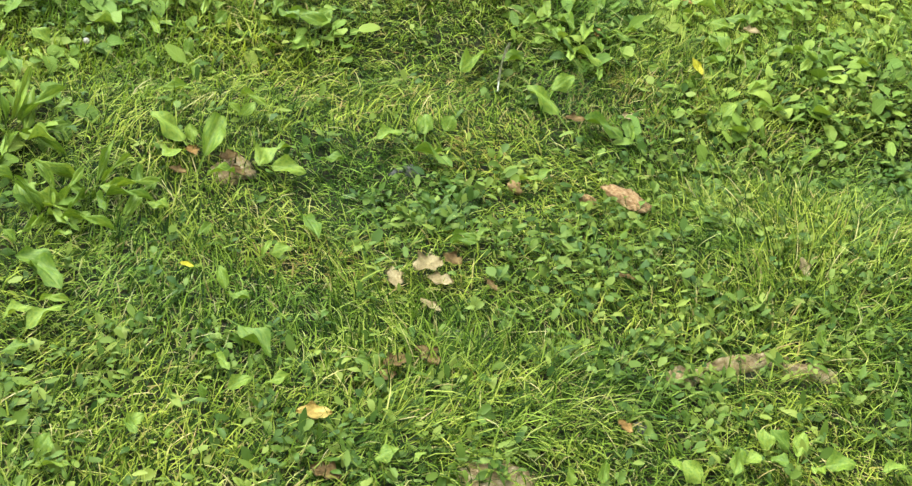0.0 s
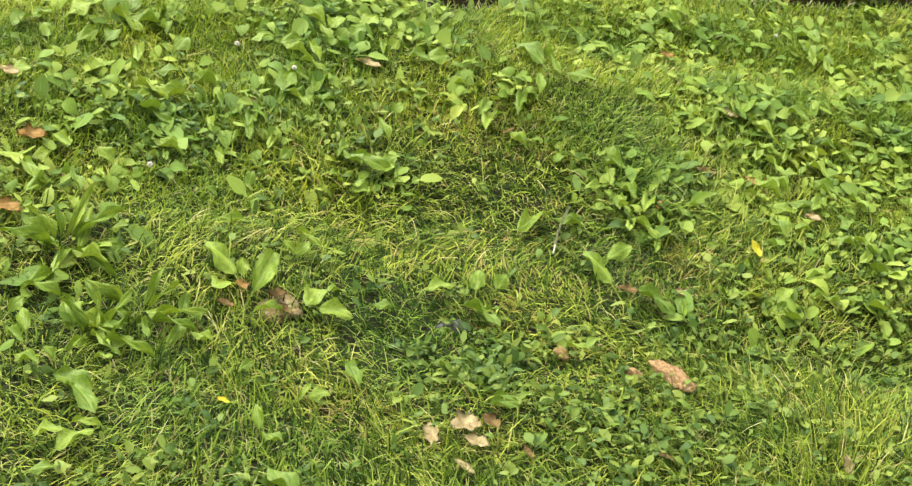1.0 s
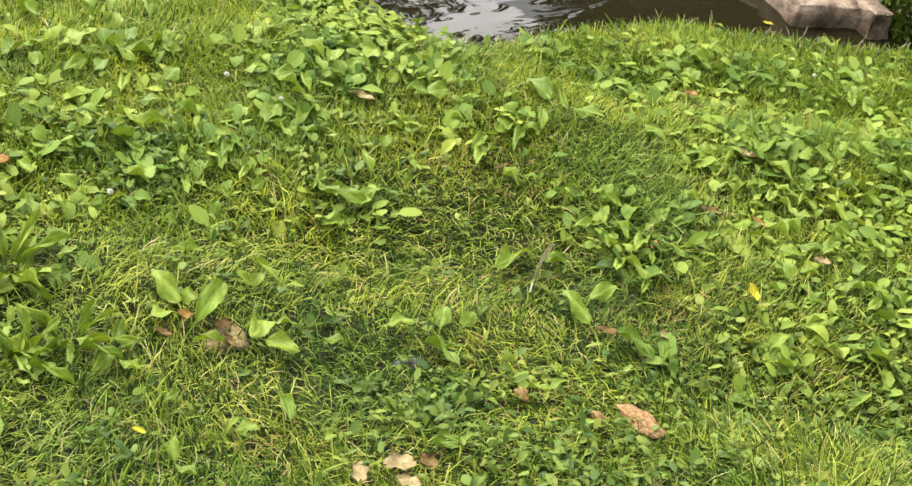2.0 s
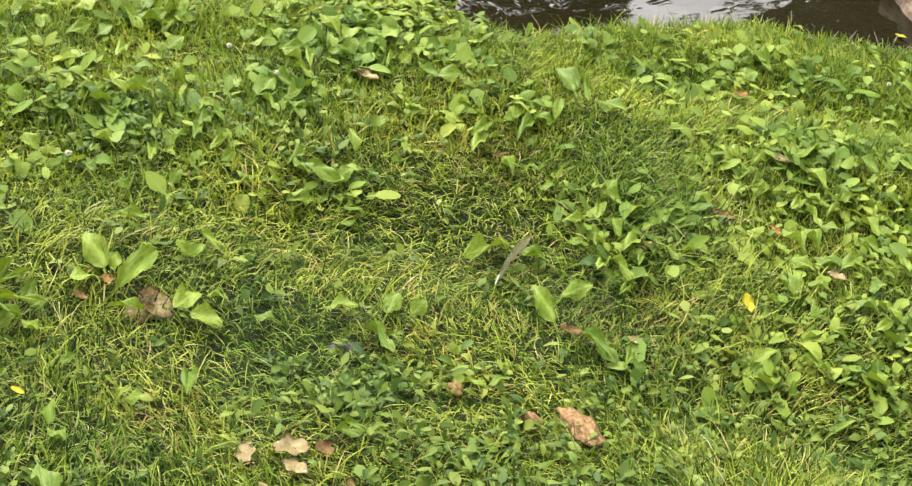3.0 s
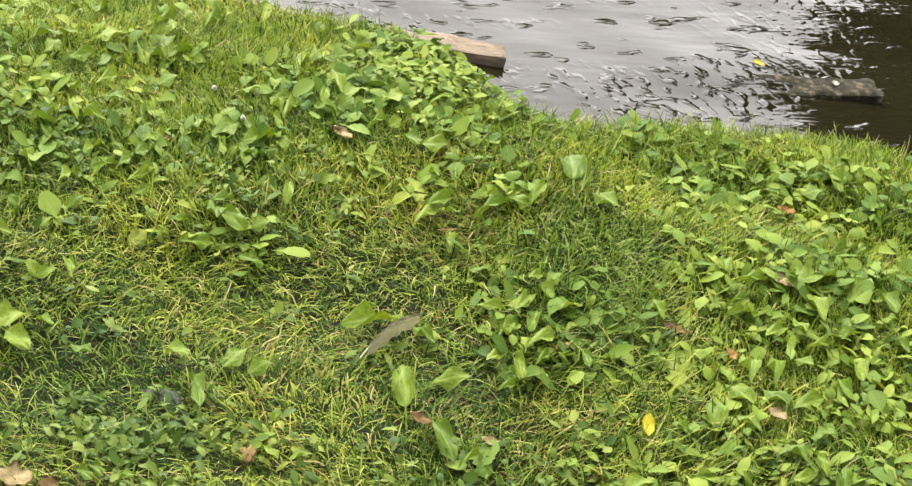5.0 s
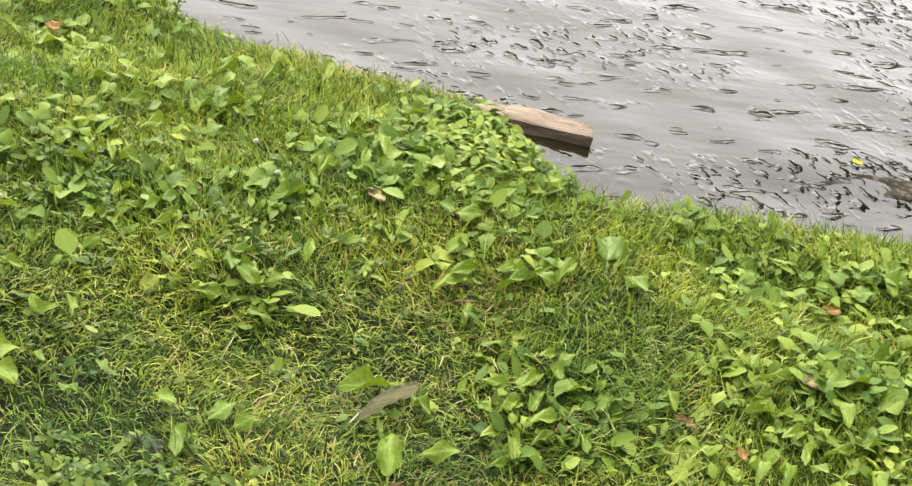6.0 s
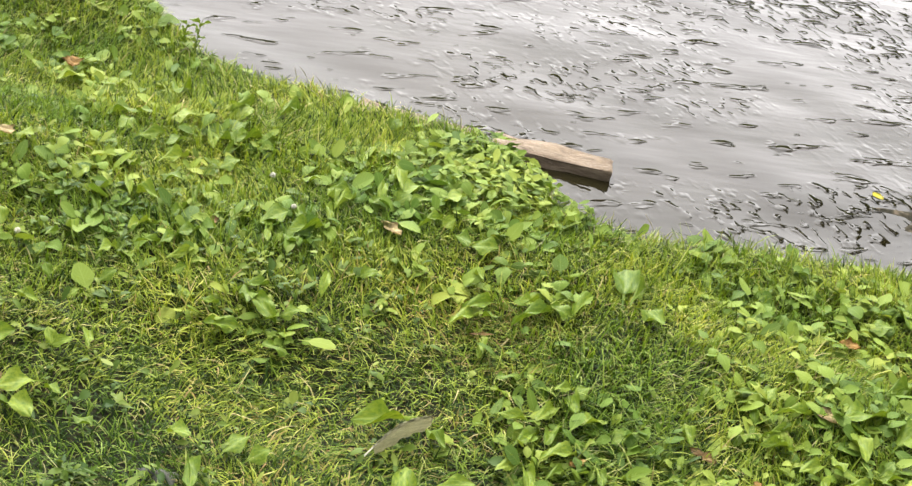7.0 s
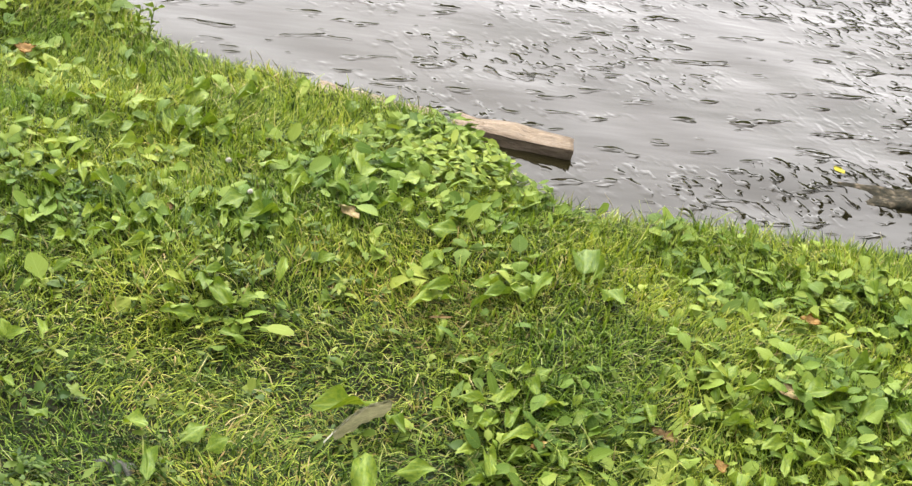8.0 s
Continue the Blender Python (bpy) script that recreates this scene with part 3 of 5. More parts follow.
plantain(-0.217, 1.790, (-0.006, 0.016, 156, 0.066, 0.039, 13), (-0.006, -0.033, -112, 0.059, 0.036, 7), (0.012, 0.017, -101, 0.035, 0.026, 18))
plantain(-0.131, 1.787, (0.000, 0.000, -104, 0.041, 0.027, 17))
plantain(-0.011, 1.858, (0.000, 0.000, -94, 0.047, 0.035, 19))
plantain(0.103, 1.876, (-0.020, -0.004, -16, 0.054, 0.031, 18), (0.020, 0.004, -30, 0.036, 0.031, 28))
ribwort(0.069, 1.824, (-0.018, 0.007, -148, 0.088, 0.027, 10), (0.018, -0.007, -108, 0.031, 0.010, 33))
plantain(0.362, 1.931, (0.000, 0.000, 27, 0.088, 0.041, 10))
plantain(0.413, 1.922, (0.000, 0.000, -138, 0.086, 0.035, 5))
ribwort(0.291, 2.127, (-0.011, 0.004, 136, 0.116, 0.037, 4), (0.011, -0.004, -129, 0.063, 0.023, 15))
plantain(0.378, 2.009, (0.000, 0.000, -58, 0.060, 0.034, 17))
plantain(0.020, 2.147, (0.000, 0.000, 125, 0.047, 0.032, 19))
plantain(-0.077, 2.142, (0.000, 0.000, 133, 0.061, 0.035, 15))
plantain(-0.238, 1.961, (0.000, 0.000, -142, 0.065, 0.016, 10))
plantain(0.048, 1.553, (-0.021, -0.014, -118, 0.047, 0.018, 26), (-0.009, 0.009, -125, 0.045, 0.015, 28), (0.030, 0.005, -98, 0.029, 0.016, 37))
plantain(0.236, 1.736, (-0.020, -0.003, -128, 0.044, 0.018, 25), (0.020, 0.003, -82, 0.037, 0.021, 25))
seedling(0.288, 1.633, (0.000, 0.000, -92, 0.024, 0.016, 42))
seedling(0.197, 1.797, (0.000, 0.000, -19, 0.022, 0.010, 48))
plantain(0.404, 2.678, (0.000, 0.000, 19, 0.101, 0.055, -1))
plantain(0.425, 2.751, (0.000, 0.000, -176, 0.120, 0.016, 16))
plantain(0.336, 2.539, (0.025, 0.002, -9, 0.064, 0.024, 16), (0.022, 0.005, 110, 0.044, 0.039, 19), (-0.012, -0.010, 158, 0.097, 0.024, 5), (-0.035, 0.003, 155, 0.060, 0.019, 12))
plantain(0.361, 2.332, (0.000, 0.000, 148, 0.049, 0.029, 14))
seedling(0.371, 2.276, (0.000, 0.000, 120, 0.038, 0.022, 20))
plantain(0.452, 2.324, (-0.002, 0.021, 153, 0.043, 0.019, 18), (0.007, 0.003, -36, 0.037, 0.029, 29), (-0.001, 0.012, -146, 0.067, 0.028, 12), (-0.005, -0.035, 171, 0.063, 0.025, 10))
plantain(0.483, 2.263, (-0.010, -0.012, -176, 0.072, 0.024, 7), (0.010, 0.012, -63, 0.049, 0.036, 21))
plantain(0.543, 2.224, (0.015, 0.037, -43, 0.051, 0.029, 20), (-0.018, 0.008, -79, 0.023, 0.017, 46), (-0.023, -0.019, 151, 0.072, 0.029, 7), (0.026, -0.026, -151, 0.047, 0.019, 13))
seedling(0.540, 2.308, (0.000, 0.000, -14, 0.023, 0.015, 48))
ribwort(0.436, 2.217, (-0.015, 0.012, 118, 0.052, 0.021, 13), (0.015, -0.012, 167, 0.060, 0.019, 9))
ribwort(0.463, 2.138, (-0.006, -0.001, 159, 0.058, 0.021, 11), (0.006, 0.001, -149, 0.074, 0.023, 7))
plantain(0.522, 2.159, (0.000, 0.000, 169, 0.054, 0.014, 11))
plantain(0.601, 2.214, (0.000, 0.000, -144, 0.043, 0.011, 16))
seedling(0.634, 2.421, (-0.008, 0.003, -96, 0.029, 0.021, 30), (0.004, -0.030, -152, 0.061, 0.021, 10), (0.004, 0.028, -20, 0.019, 0.013, 63))
plantain(0.726, 2.538, (0.000, 0.000, -11, 0.045, 0.026, 25))
plantain(0.802, 2.560, (0.000, 0.000, 142, 0.074, 0.020, 10))
ribwort(0.795, 2.487, (0.009, -0.017, 137, 0.069, 0.018, 13), (-0.009, 0.017, 149, 0.065, 0.011, 11))
plantain(0.916, 2.663, (0.000, 0.000, 145, 0.103, 0.053, 9))
plantain(0.804, 2.984, (0.000, 0.000, -58, 0.050, 0.043, 20))
plantain(0.952, 2.596, (0.000, 0.000, -16, 0.083, 0.038, 11))
plantain(0.936, 2.782, (0.000, 0.000, -16, 0.064, 0.021, 0))
plantain(1.006, 2.650, (0.000, 0.000, -152, 0.069, 0.034, 13))
plantain(1.025, 2.556, (-0.014, 0.017, -98, 0.032, 0.026, 31), (0.014, -0.017, -143, 0.056, 0.024, 12))
plantain(0.945, 2.485, (0.000, 0.017, -15, 0.042, 0.027, 29), (-0.001, 0.004, -72, 0.049, 0.022, 21), (0.000, -0.021, 143, 0.065, 0.017, 12))
plantain(0.883, 2.571, (0.000, 0.000, -150, 0.074, 0.034, 6))
ribwort(0.865, 2.460, (0.002, 0.031, -145, 0.050, 0.023, 12), (-0.004, -0.002, 152, 0.061, 0.024, 13), (0.003, -0.029, -166, 0.071, 0.020, 11))
plantain(0.845, 3.131, (0.000, 0.000, -160, 0.103, 0.036, 8))
plantain(0.875, 2.382, (0.019, 0.010, -118, 0.037, 0.028, 25), (-0.019, -0.010, -169, 0.092, 0.021, 11))
plantain(0.983, 2.441, (0.000, 0.000, -158, 0.067, 0.035, 13))
seedling(1.030, 2.417, (0.000, 0.000, -71, 0.038, 0.025, 27))
plantain(0.959, 2.390, (0.013, -0.012, -155, 0.070, 0.025, 16), (-0.013, 0.012, -59, 0.026, 0.019, 39))
plantain(1.091, 2.504, (0.000, 0.000, -154, 0.051, 0.021, 14))
plantain(0.785, 2.266, (-0.015, 0.020, -138, 0.050, 0.019, 17), (0.015, -0.020, -124, 0.066, 0.030, 15))
plantain(0.811, 2.338, (0.000, 0.000, -168, 0.093, 0.025, 10))
seedling(0.664, 2.248, (0.000, 0.000, -99, 0.026, 0.018, 36))
plantain(0.806, 2.126, (0.000, 0.000, 12, 0.072, 0.039, 15))
plantain(0.861, 2.270, (0.000, 0.000, -133, 0.060, 0.033, 18))
plantain(0.914, 2.251, (0.000, 0.000, -44, 0.060, 0.034, 14))
plantain(0.964, 2.340, (0.000, 0.000, -158, 0.055, 0.019, 21))
plantain(0.835, 2.178, (0.000, 0.000, -128, 0.054, 0.027, 19))
seedling(0.955, 2.189, (0.000, 0.000, -81, 0.035, 0.029, 31))
plantain(0.921, 2.147, (0.000, 0.000, -140, 0.055, 0.024, 20))
plantain(0.971, 2.138, (0.000, 0.000, -159, 0.059, 0.018, 17))
plantain(1.039, 2.079, (-0.018, -0.015, 8, 0.053, 0.022, 18), (-0.005, 0.007, -48, 0.044, 0.028, 24), (0.023, 0.008, -138, 0.053, 0.020, 17))
seedling(0.944, 2.064, (0.000, 0.000, -54, 0.038, 0.022, 30))
plantain(1.008, 2.025, (-0.019, 0.008, -150, 0.048, 0.025, 18), (0.019, -0.008, -135, 0.042, 0.023, 21))
plantain(0.927, 1.924, (0.000, 0.000, 0, 0.052, 0.033, 23))
plantain(0.747, 2.123, (0.000, 0.000, -140, 0.049, 0.016, 18))
seedling(0.826, 2.007, (-0.022, -0.002, -92, 0.045, 0.022, 26), (0.022, 0.002, -61, 0.031, 0.017, 37))
seedling(0.888, 2.021, (0.000, 0.000, 53, 0.026, 0.016, 35))
seedling(0.708, 1.921, (0.003, 0.011, -58, 0.054, 0.031, 22), (-0.003, -0.011, -45, 0.023, 0.016, 49))
plantain(0.809, 1.957, (-0.017, 0.003, -137, 0.039, 0.014, 25), (0.017, -0.003, -154, 0.042, 0.013, 20))
seedling(0.870, 1.913, (0.000, 0.000, 7, 0.038, 0.012, 30))
seedling(0.771, 1.866, (0.000, 0.000, -2, 0.026, 0.014, 44))
plantain(0.495, 2.071, (0.000, 0.000, 155, 0.054, 0.015, 14))
plantain(0.498, 1.896, (0.000, 0.000, 162, 0.057, 0.013, 11))
seedling(-0.376, 2.022, (0.000, 0.000, 58, 0.025, 0.020, 37))
plantain(-0.104, 2.240, (0.007, -0.017, -122, 0.084, 0.034, 3), (0.005, 0.025, 152, 0.063, 0.021, 10), (-0.012, -0.008, -155, 0.060, 0.034, 7))
plantain(-0.133, 2.166, (0.000, 0.000, 147, 0.040, 0.015, 20))
plantain(-0.378, 1.950, (0.000, 0.000, -106, 0.052, 0.021, 14))
plantain(-0.014, 2.301, (0.000, 0.000, 21, 0.056, 0.021, 23))
seedling(-0.315, 2.078, (0.000, 0.000, -13, 0.036, 0.020, 26))
ribwort(-0.287, 2.296, (0.007, 0.021, 165, 0.063, 0.025, 13), (-0.007, -0.021, 177, 0.063, 0.019, 12))
plantain(-0.247, 2.254, (0.000, 0.000, 161, 0.065, 0.016, 10))
plantain(-0.311, 2.241, (0.000, 0.000, 152, 0.050, 0.015, 15))
plantain(-0.368, 2.292, (0.000, 0.000, 179, 0.068, 0.019, 12))
plantain(-0.362, 2.185, (0.000, 0.000, -171, 0.067, 0.017, 12))
ribwort(-0.469, 2.176, (-0.008, 0.021, -136, 0.077, 0.017, 12), (0.008, -0.021, 175, 0.045, 0.014, 20))
plantain(-0.348, 2.382, (0.000, 0.000, -173, 0.071, 0.016, 16))
plantain(-0.387, 2.461, (0.000, 0.000, -150, 0.107, 0.015, 14))
ribwort(-0.481, 2.379, (0.015, -0.010, -110, 0.081, 0.029, 14), (-0.015, 0.010, -140, 0.085, 0.019, 14))
plantain(-0.459, 2.451, (0.000, 0.000, -103, 0.050, 0.031, 23))
plantain(-0.484, 2.565, (0.000, 0.000, 176, 0.095, 0.023, 16))
seedling(-0.559, 2.309, (0.000, 0.000, -17, 0.036, 0.034, 24))
plantain(-0.484, 2.283, (0.000, 0.000, -136, 0.069, 0.018, 13))
seedling(-0.509, 2.330, (0.000, 0.000, -92, 0.033, 0.022, 29))
plantain(-0.656, 2.580, (0.000, 0.000, 9, 0.052, 0.032, 10))
plantain(-0.504, 2.712, (-0.026, 0.004, -143, 0.103, 0.027, 13), (0.017, 0.015, -12, 0.052, 0.040, 15), (0.008, -0.019, -127, 0.084, 0.025, 16))
plantain(-0.686, 2.673, (0.000, 0.000, -86, 0.042, 0.038, 29))
plantain(-0.408, 2.565, (0.000, 0.000, -39, 0.043, 0.039, 23))
plantain(-0.420, 2.751, (0.000, 0.000, 163, 0.089, 0.028, 11))
plantain(-0.430, 2.698, (-0.003, -0.012, -180, 0.087, 0.020, 12), (0.003, 0.012, -63, 0.056, 0.044, 20))
plantain(-0.541, 2.891, (0.000, 0.000, 176, 0.108, 0.025, 16))
plantain(-0.453, 2.942, (0.000, 0.000, -176, 0.120, 0.024, 14))
plantain(-0.214, 2.817, (-0.008, -0.023, 4, 0.084, 0.033, -1), (0.008, 0.023, -12, 0.067, 0.054, 3))
plantain(-0.142, 2.879, (0.000, 0.000, -1, 0.066, 0.030, 6))
plantain(-0.068, 2.679, (-0.008, 0.019, -37, 0.056, 0.046, 14), (0.003, -0.029, -24, 0.035, 0.034, 26), (-0.019, 0.034, 34, 0.085, 0.028, 0), (0.024, -0.024, -46, 0.047, 0.029, 20))
plantain(-0.051, 2.780, (0.000, 0.000, -2, 0.075, 0.035, -1))
plantain(-0.001, 2.712, (0.000, 0.000, -38, 0.055, 0.046, 12))
plantain(-0.076, 2.967, (0.000, 0.000, -4, 0.053, 0.030, 17))
plantain(0.053, 2.638, (-0.009, -0.003, -36, 0.029, 0.030, 34), (-0.020, 0.017, 170, 0.072, 0.016, 12), (0.029, -0.014, -129, 0.055, 0.030, 15))
plantain(0.120, 2.612, (0.000, 0.000, -74, 0.051, 0.043, 17))
plantain(-0.116, 2.490, (0.000, 0.000, 156, 0.092, 0.030, 8))
plantain(-0.192, 2.614, (0.003, -0.005, -143, 0.077, 0.015, 17), (-0.003, 0.005, -83, 0.049, 0.034, 26))
plantain(-0.159, 2.550, (0.000, 0.000, -140, 0.068, 0.017, 17))
plantain(-0.108, 2.615, (-0.025, -0.005, -173, 0.093, 0.021, 11), (0.009, -0.005, -79, 0.028, 0.025, 39), (0.016, 0.010, 18, 0.065, 0.021, 10))
plantain(-0.202, 2.520, (0.000, 0.000, -140, 0.077, 0.027, 16))
plantain(0.228, 2.451, (0.000, 0.032, 154, 0.071, 0.027, 9), (-0.003, -0.016, 162, 0.071, 0.027, 8), (0.003, -0.016, -100, 0.035, 0.021, 27))
plantain(0.263, 2.392, (0.000, 0.000, -163, 0.074, 0.019, 9))
plantain(0.160, 2.545, (0.000, 0.000, -138, 0.047, 0.017, 16))
plantain(-0.615, 2.688, (0.000, 0.000, -58, 0.058, 0.048, 20))
plantain(-0.533, 2.785, (0.000, 0.000, -21, 0.058, 0.043, 11))
plantain(-0.540, 2.453, (0.000, 0.000, -116, 0.062, 0.032, 19))
plantain(-0.212, 2.409, (-0.002, 0.002, -21, 0.065, 0.046, 14), (-0.005, -0.007, -49, 0.042, 0.034, 24), (0.007, 0.004, -146, 0.068, 0.017, 15))
plantain(-0.156, 2.395, (0.000, 0.000, -115, 0.044, 0.023, 21))
seedling(-1.020, 3.043, (0.000, 0.000, -52, 0.031, 0.029, 35))
plantain(-0.945, 2.743, (0.000, 0.000, -56, 0.062, 0.051, 15))
ribwort(-0.038, 3.046, (-0.008, 0.017, -144, 0.101, 0.021, 12), (0.008, -0.017, -165, 0.086, 0.028, 13))
plantain(-0.020, 2.910, (0.000, 0.000, -25, 0.046, 0.037, 16))
plantain(0.170, 2.916, (0.000, 0.000, -115, 0.062, 0.051, 15))
seedling(-0.275, 3.005, (0.000, 0.000, -15, 0.039, 0.033, 26))
plantain(0.453, 2.651, (0.000, 0.000, -127, 0.074, 0.035, 16))
seedling(0.733, 2.471, (0.000, 0.000, 15, 0.037, 0.017, 33))
plantain(-0.357, 1.777, (-0.011, 0.012, 37, 0.079, 0.051, 19), (0.019, -0.018, -22, 0.098, 0.041, 11), (-0.015, -0.009, 130, 0.049, 0.039, 21), (0.006, 0.015, -6, 0.033, 0.023, 34))
seedling(-0.252, 1.880, (0.000, 0.000, -44, 0.035, 0.022, 22), (0.000, 0.000, 57, 0.032, 0.023, 39))
seedling(-0.316, 1.997, (0.000, 0.000, -30, 0.026, 0.015, 30))
ribwort(-0.631, 1.818, (0.015, 0.003, -14, 0.103, 0.025, 10), (0.020, -0.018, -70, 0.063, 0.022, 23), (0.003, 0.000, 147, 0.039, 0.014, 17), (-0.021, 0.011, 44, 0.077, 0.020, 7), (-0.016, 0.004, 99, 0.039, 0.019, 15))
seedling(-0.565, 1.875, (0.000, 0.000, -114, 0.033, 0.026, 35))
plantain(-0.657, 1.757, (0.000, 0.000, 136, 0.072, 0.019, 8))
plantain(-0.647, 1.699, (0.000, 0.000, 76, 0.058, 0.022, 9))
ribwort(-0.620, 1.624, (-0.012, -0.014, 11, 0.056, 0.024, 12), (-0.006, 0.032, -132, 0.086, 0.030, 15), (0.018, -0.018, -159, 0.055, 0.022, 21))
ribwort(-0.575, 1.668, (-0.013, -0.002, 19, 0.070, 0.017, 11), (0.013, 0.002, -158, 0.050, 0.015, 21))
plantain(-0.711, 1.611, (0.013, -0.007, 4, 0.046, 0.022, 14), (-0.013, 0.007, -155, 0.056, 0.018, 24))
seedling(-0.723, 1.657, (0.000, 0.000, -33, 0.034, 0.022, 27))
plantain(-0.524, 1.657, (0.006, 0.015, -120, 0.048, 0.031, 19), (-0.006, -0.015, -174, 0.065, 0.014, 16))
plantain(-0.455, 1.654, (-0.008, 0.018, -5, 0.037, 0.020, 28), (0.003, 0.007, -62, 0.038, 0.019, 21), (0.005, -0.025, -141, 0.046, 0.022, 18))
plantain(-0.488, 1.599, (0.000, 0.000, -29, 0.050, 0.021, 17))
seedling(-0.587, 1.560, (0.013, 0.012, -67, 0.035, 0.028, 28), (-0.013, -0.012, -123, 0.032, 0.014, 33))
seedling(-0.656, 1.541, (0.000, 0.000, 50, 0.025, 0.020, 33))
plantain(-0.713, 1.543, (0.000, 0.000, -137, 0.048, 0.021, 25))
plantain(-0.622, 1.480, (0.014, -0.002, 77, 0.055, 0.046, 15), (-0.014, 0.002, -157, 0.083, 0.036, 13))
plantain(-0.672, 1.355, (-0.014, 0.016, -107, 0.041, 0.028, 25), (0.014, -0.016, -66, 0.059, 0.036, 16))
plantain(-0.634, 1.400, (0.000, 0.000, -115, 0.047, 0.015, 20))
plantain(-0.200, 1.615, (0.000, 0.000, -175, 0.076, 0.027, 17))
plantain(-0.365, 1.420, (0.001, 0.003, -3, 0.040, 0.019, 23), (-0.001, -0.003, -135, 0.043, 0.020, 18))
seedling(-0.286, 1.522, (-0.003, -0.010, -39, 0.029, 0.013, 29), (0.008, -0.007, -87, 0.033, 0.024, 25), (-0.005, 0.017, 100, 0.028, 0.018, 40))
seedling(-0.383, 1.555, (0.000, 0.000, -56, 0.030, 0.015, 26))
seedling(-0.731, 1.763, (0.000, 0.000, -79, 0.019, 0.021, 61))
plantain(-0.293, 1.730, (0.000, 0.000, 124, 0.060, 0.022, 22))
plantain(-0.550, 2.108, (0.000, 0.000, 46, 0.040, 0.032, 23))
plantain(-0.700, 2.087, (-0.006, -0.005, -158, 0.072, 0.026, 15), (0.006, 0.005, -66, 0.042, 0.027, 24))
plantain(-0.652, 2.175, (0.000, 0.000, -152, 0.058, 0.026, 12))
ribwort(-0.650, 2.049, (0.013, 0.014, -166, 0.085, 0.021, 18), (-0.013, -0.014, 146, 0.081, 0.024, 14))
seedling(-0.243, 2.182, (0.000, 0.000, -44, 0.029, 0.024, 36))
seedling(-0.040, 2.212, (0.000, 0.000, -53, 0.038, 0.030, 26))
seedling(0.008, 2.394, (0.000, 0.000, -50, 0.034, 0.028, 29))
plantain(-0.125, 2.985, (0.000, 0.000, -23, 0.057, 0.029, 17))
plantain(-0.729, 2.634, (0.000, 0.000, -70, 0.070, 0.055, 18))
plantain(-0.604, 2.558, (0.000, 0.000, -44, 0.061, 0.032, 13))
plantain(-0.544, 2.575, (0.000, 0.000, -40, 0.052, 0.036, 17))
plantain(-0.710, 2.897, (0.000, 0.000, -159, 0.120, 0.033, 20))
seedling(-0.278, 2.622, (-0.022, 0.002, -128, 0.025, 0.023, 46), (0.022, -0.002, -92, 0.045, 0.030, 29))
seedling(-0.267, 2.426, (0.000, 0.000, -56, 0.033, 0.025, 31))
seedling(-0.591, 2.435, (0.000, 0.000, -80, 0.036, 0.034, 25))
plantain(-0.735, 2.363, (0.000, 0.000, -89, 0.043, 0.037, 21))
plantain(1.307, 3.221, (0.000, 0.000, -171, 0.084, 0.060, 20))
plantain(1.269, 3.106, (0.000, 0.000, 168, 0.108, 0.032, 9))
plantain(1.308, 2.993, (0.000, 0.000, -165, 0.053, 0.045, 21))
plantain(1.277, 3.045, (0.000, 0.000, 175, 0.101, 0.035, 10))
plantain(1.179, 2.749, (0.000, 0.000, -102, 0.059, 0.049, 23))
plantain(0.893, 2.733, (0.000, 0.000, -24, 0.120, 0.025, -5))
plantain(1.626, 3.467, (0.000, 0.000, -180, 0.083, 0.048, 9))
plantain(1.030, 2.305, (0.000, 0.000, -176, 0.061, 0.027, 21))
plantain(-0.357, 1.343, (0.000, 0.000, -159, 0.080, 0.035, 10))
seedling(-0.696, 1.296, (0.000, 0.000, -99, 0.039, 0.019, 25))
seedling(-0.667, 1.102, (0.000, 0.009, -27, 0.037, 0.027, 29), (-0.000, -0.009, -108, 0.042, 0.018, 21))
seedling(-0.417, 1.206, (0.019, 0.012, -74, 0.037, 0.024, 24), (-0.019, -0.012, 8, 0.024, 0.012, 45))
plantain(-0.406, 1.284, (0.000, 0.000, -162, 0.044, 0.017, 19))
seedling(-0.344, 1.223, (0.000, 0.000, -87, 0.039, 0.020, 23))
seedling(-0.549, 1.155, (0.001, -0.005, -67, 0.029, 0.023, 32), (-0.001, 0.005, -159, 0.037, 0.016, 21))
seedling(-0.224, 1.066, (0.000, 0.000, -87, 0.037, 0.027, 29))
seedling(-0.174, 1.052, (0.000, 0.000, -95, 0.022, 0.015, 49))
seedling(-0.512, 1.124, (0.012, 0.009, -90, 0.019, 0.012, 54), (-0.012, -0.009, -128, 0.019, 0.010, 53))
plantain(0.393, 1.029, (-0.023, 0.008, -13, 0.037, 0.029, 21), (0.016, 0.007, 26, 0.039, 0.036, 20), (0.024, -0.010, -35, 0.048, 0.024, 17), (-0.017, -0.005, -166, 0.038, 0.025, 29))
plantain(0.440, 0.994, (0.011, 0.002, -102, 0.045, 0.038, 23), (-0.011, -0.002, -179, 0.037, 0.020, 30))
seedling(0.311, 1.004, (-0.015, -0.013, -28, 0.048, 0.025, 16), (0.015, 0.013, -125, 0.027, 0.029, 39))
seedling(0.237, 0.980, (0.000, 0.000, 22, 0.040, 0.037, 23))
seedling(0.207, 1.025, (0.000, 0.000, -177, 0.037, 0.014, 27))
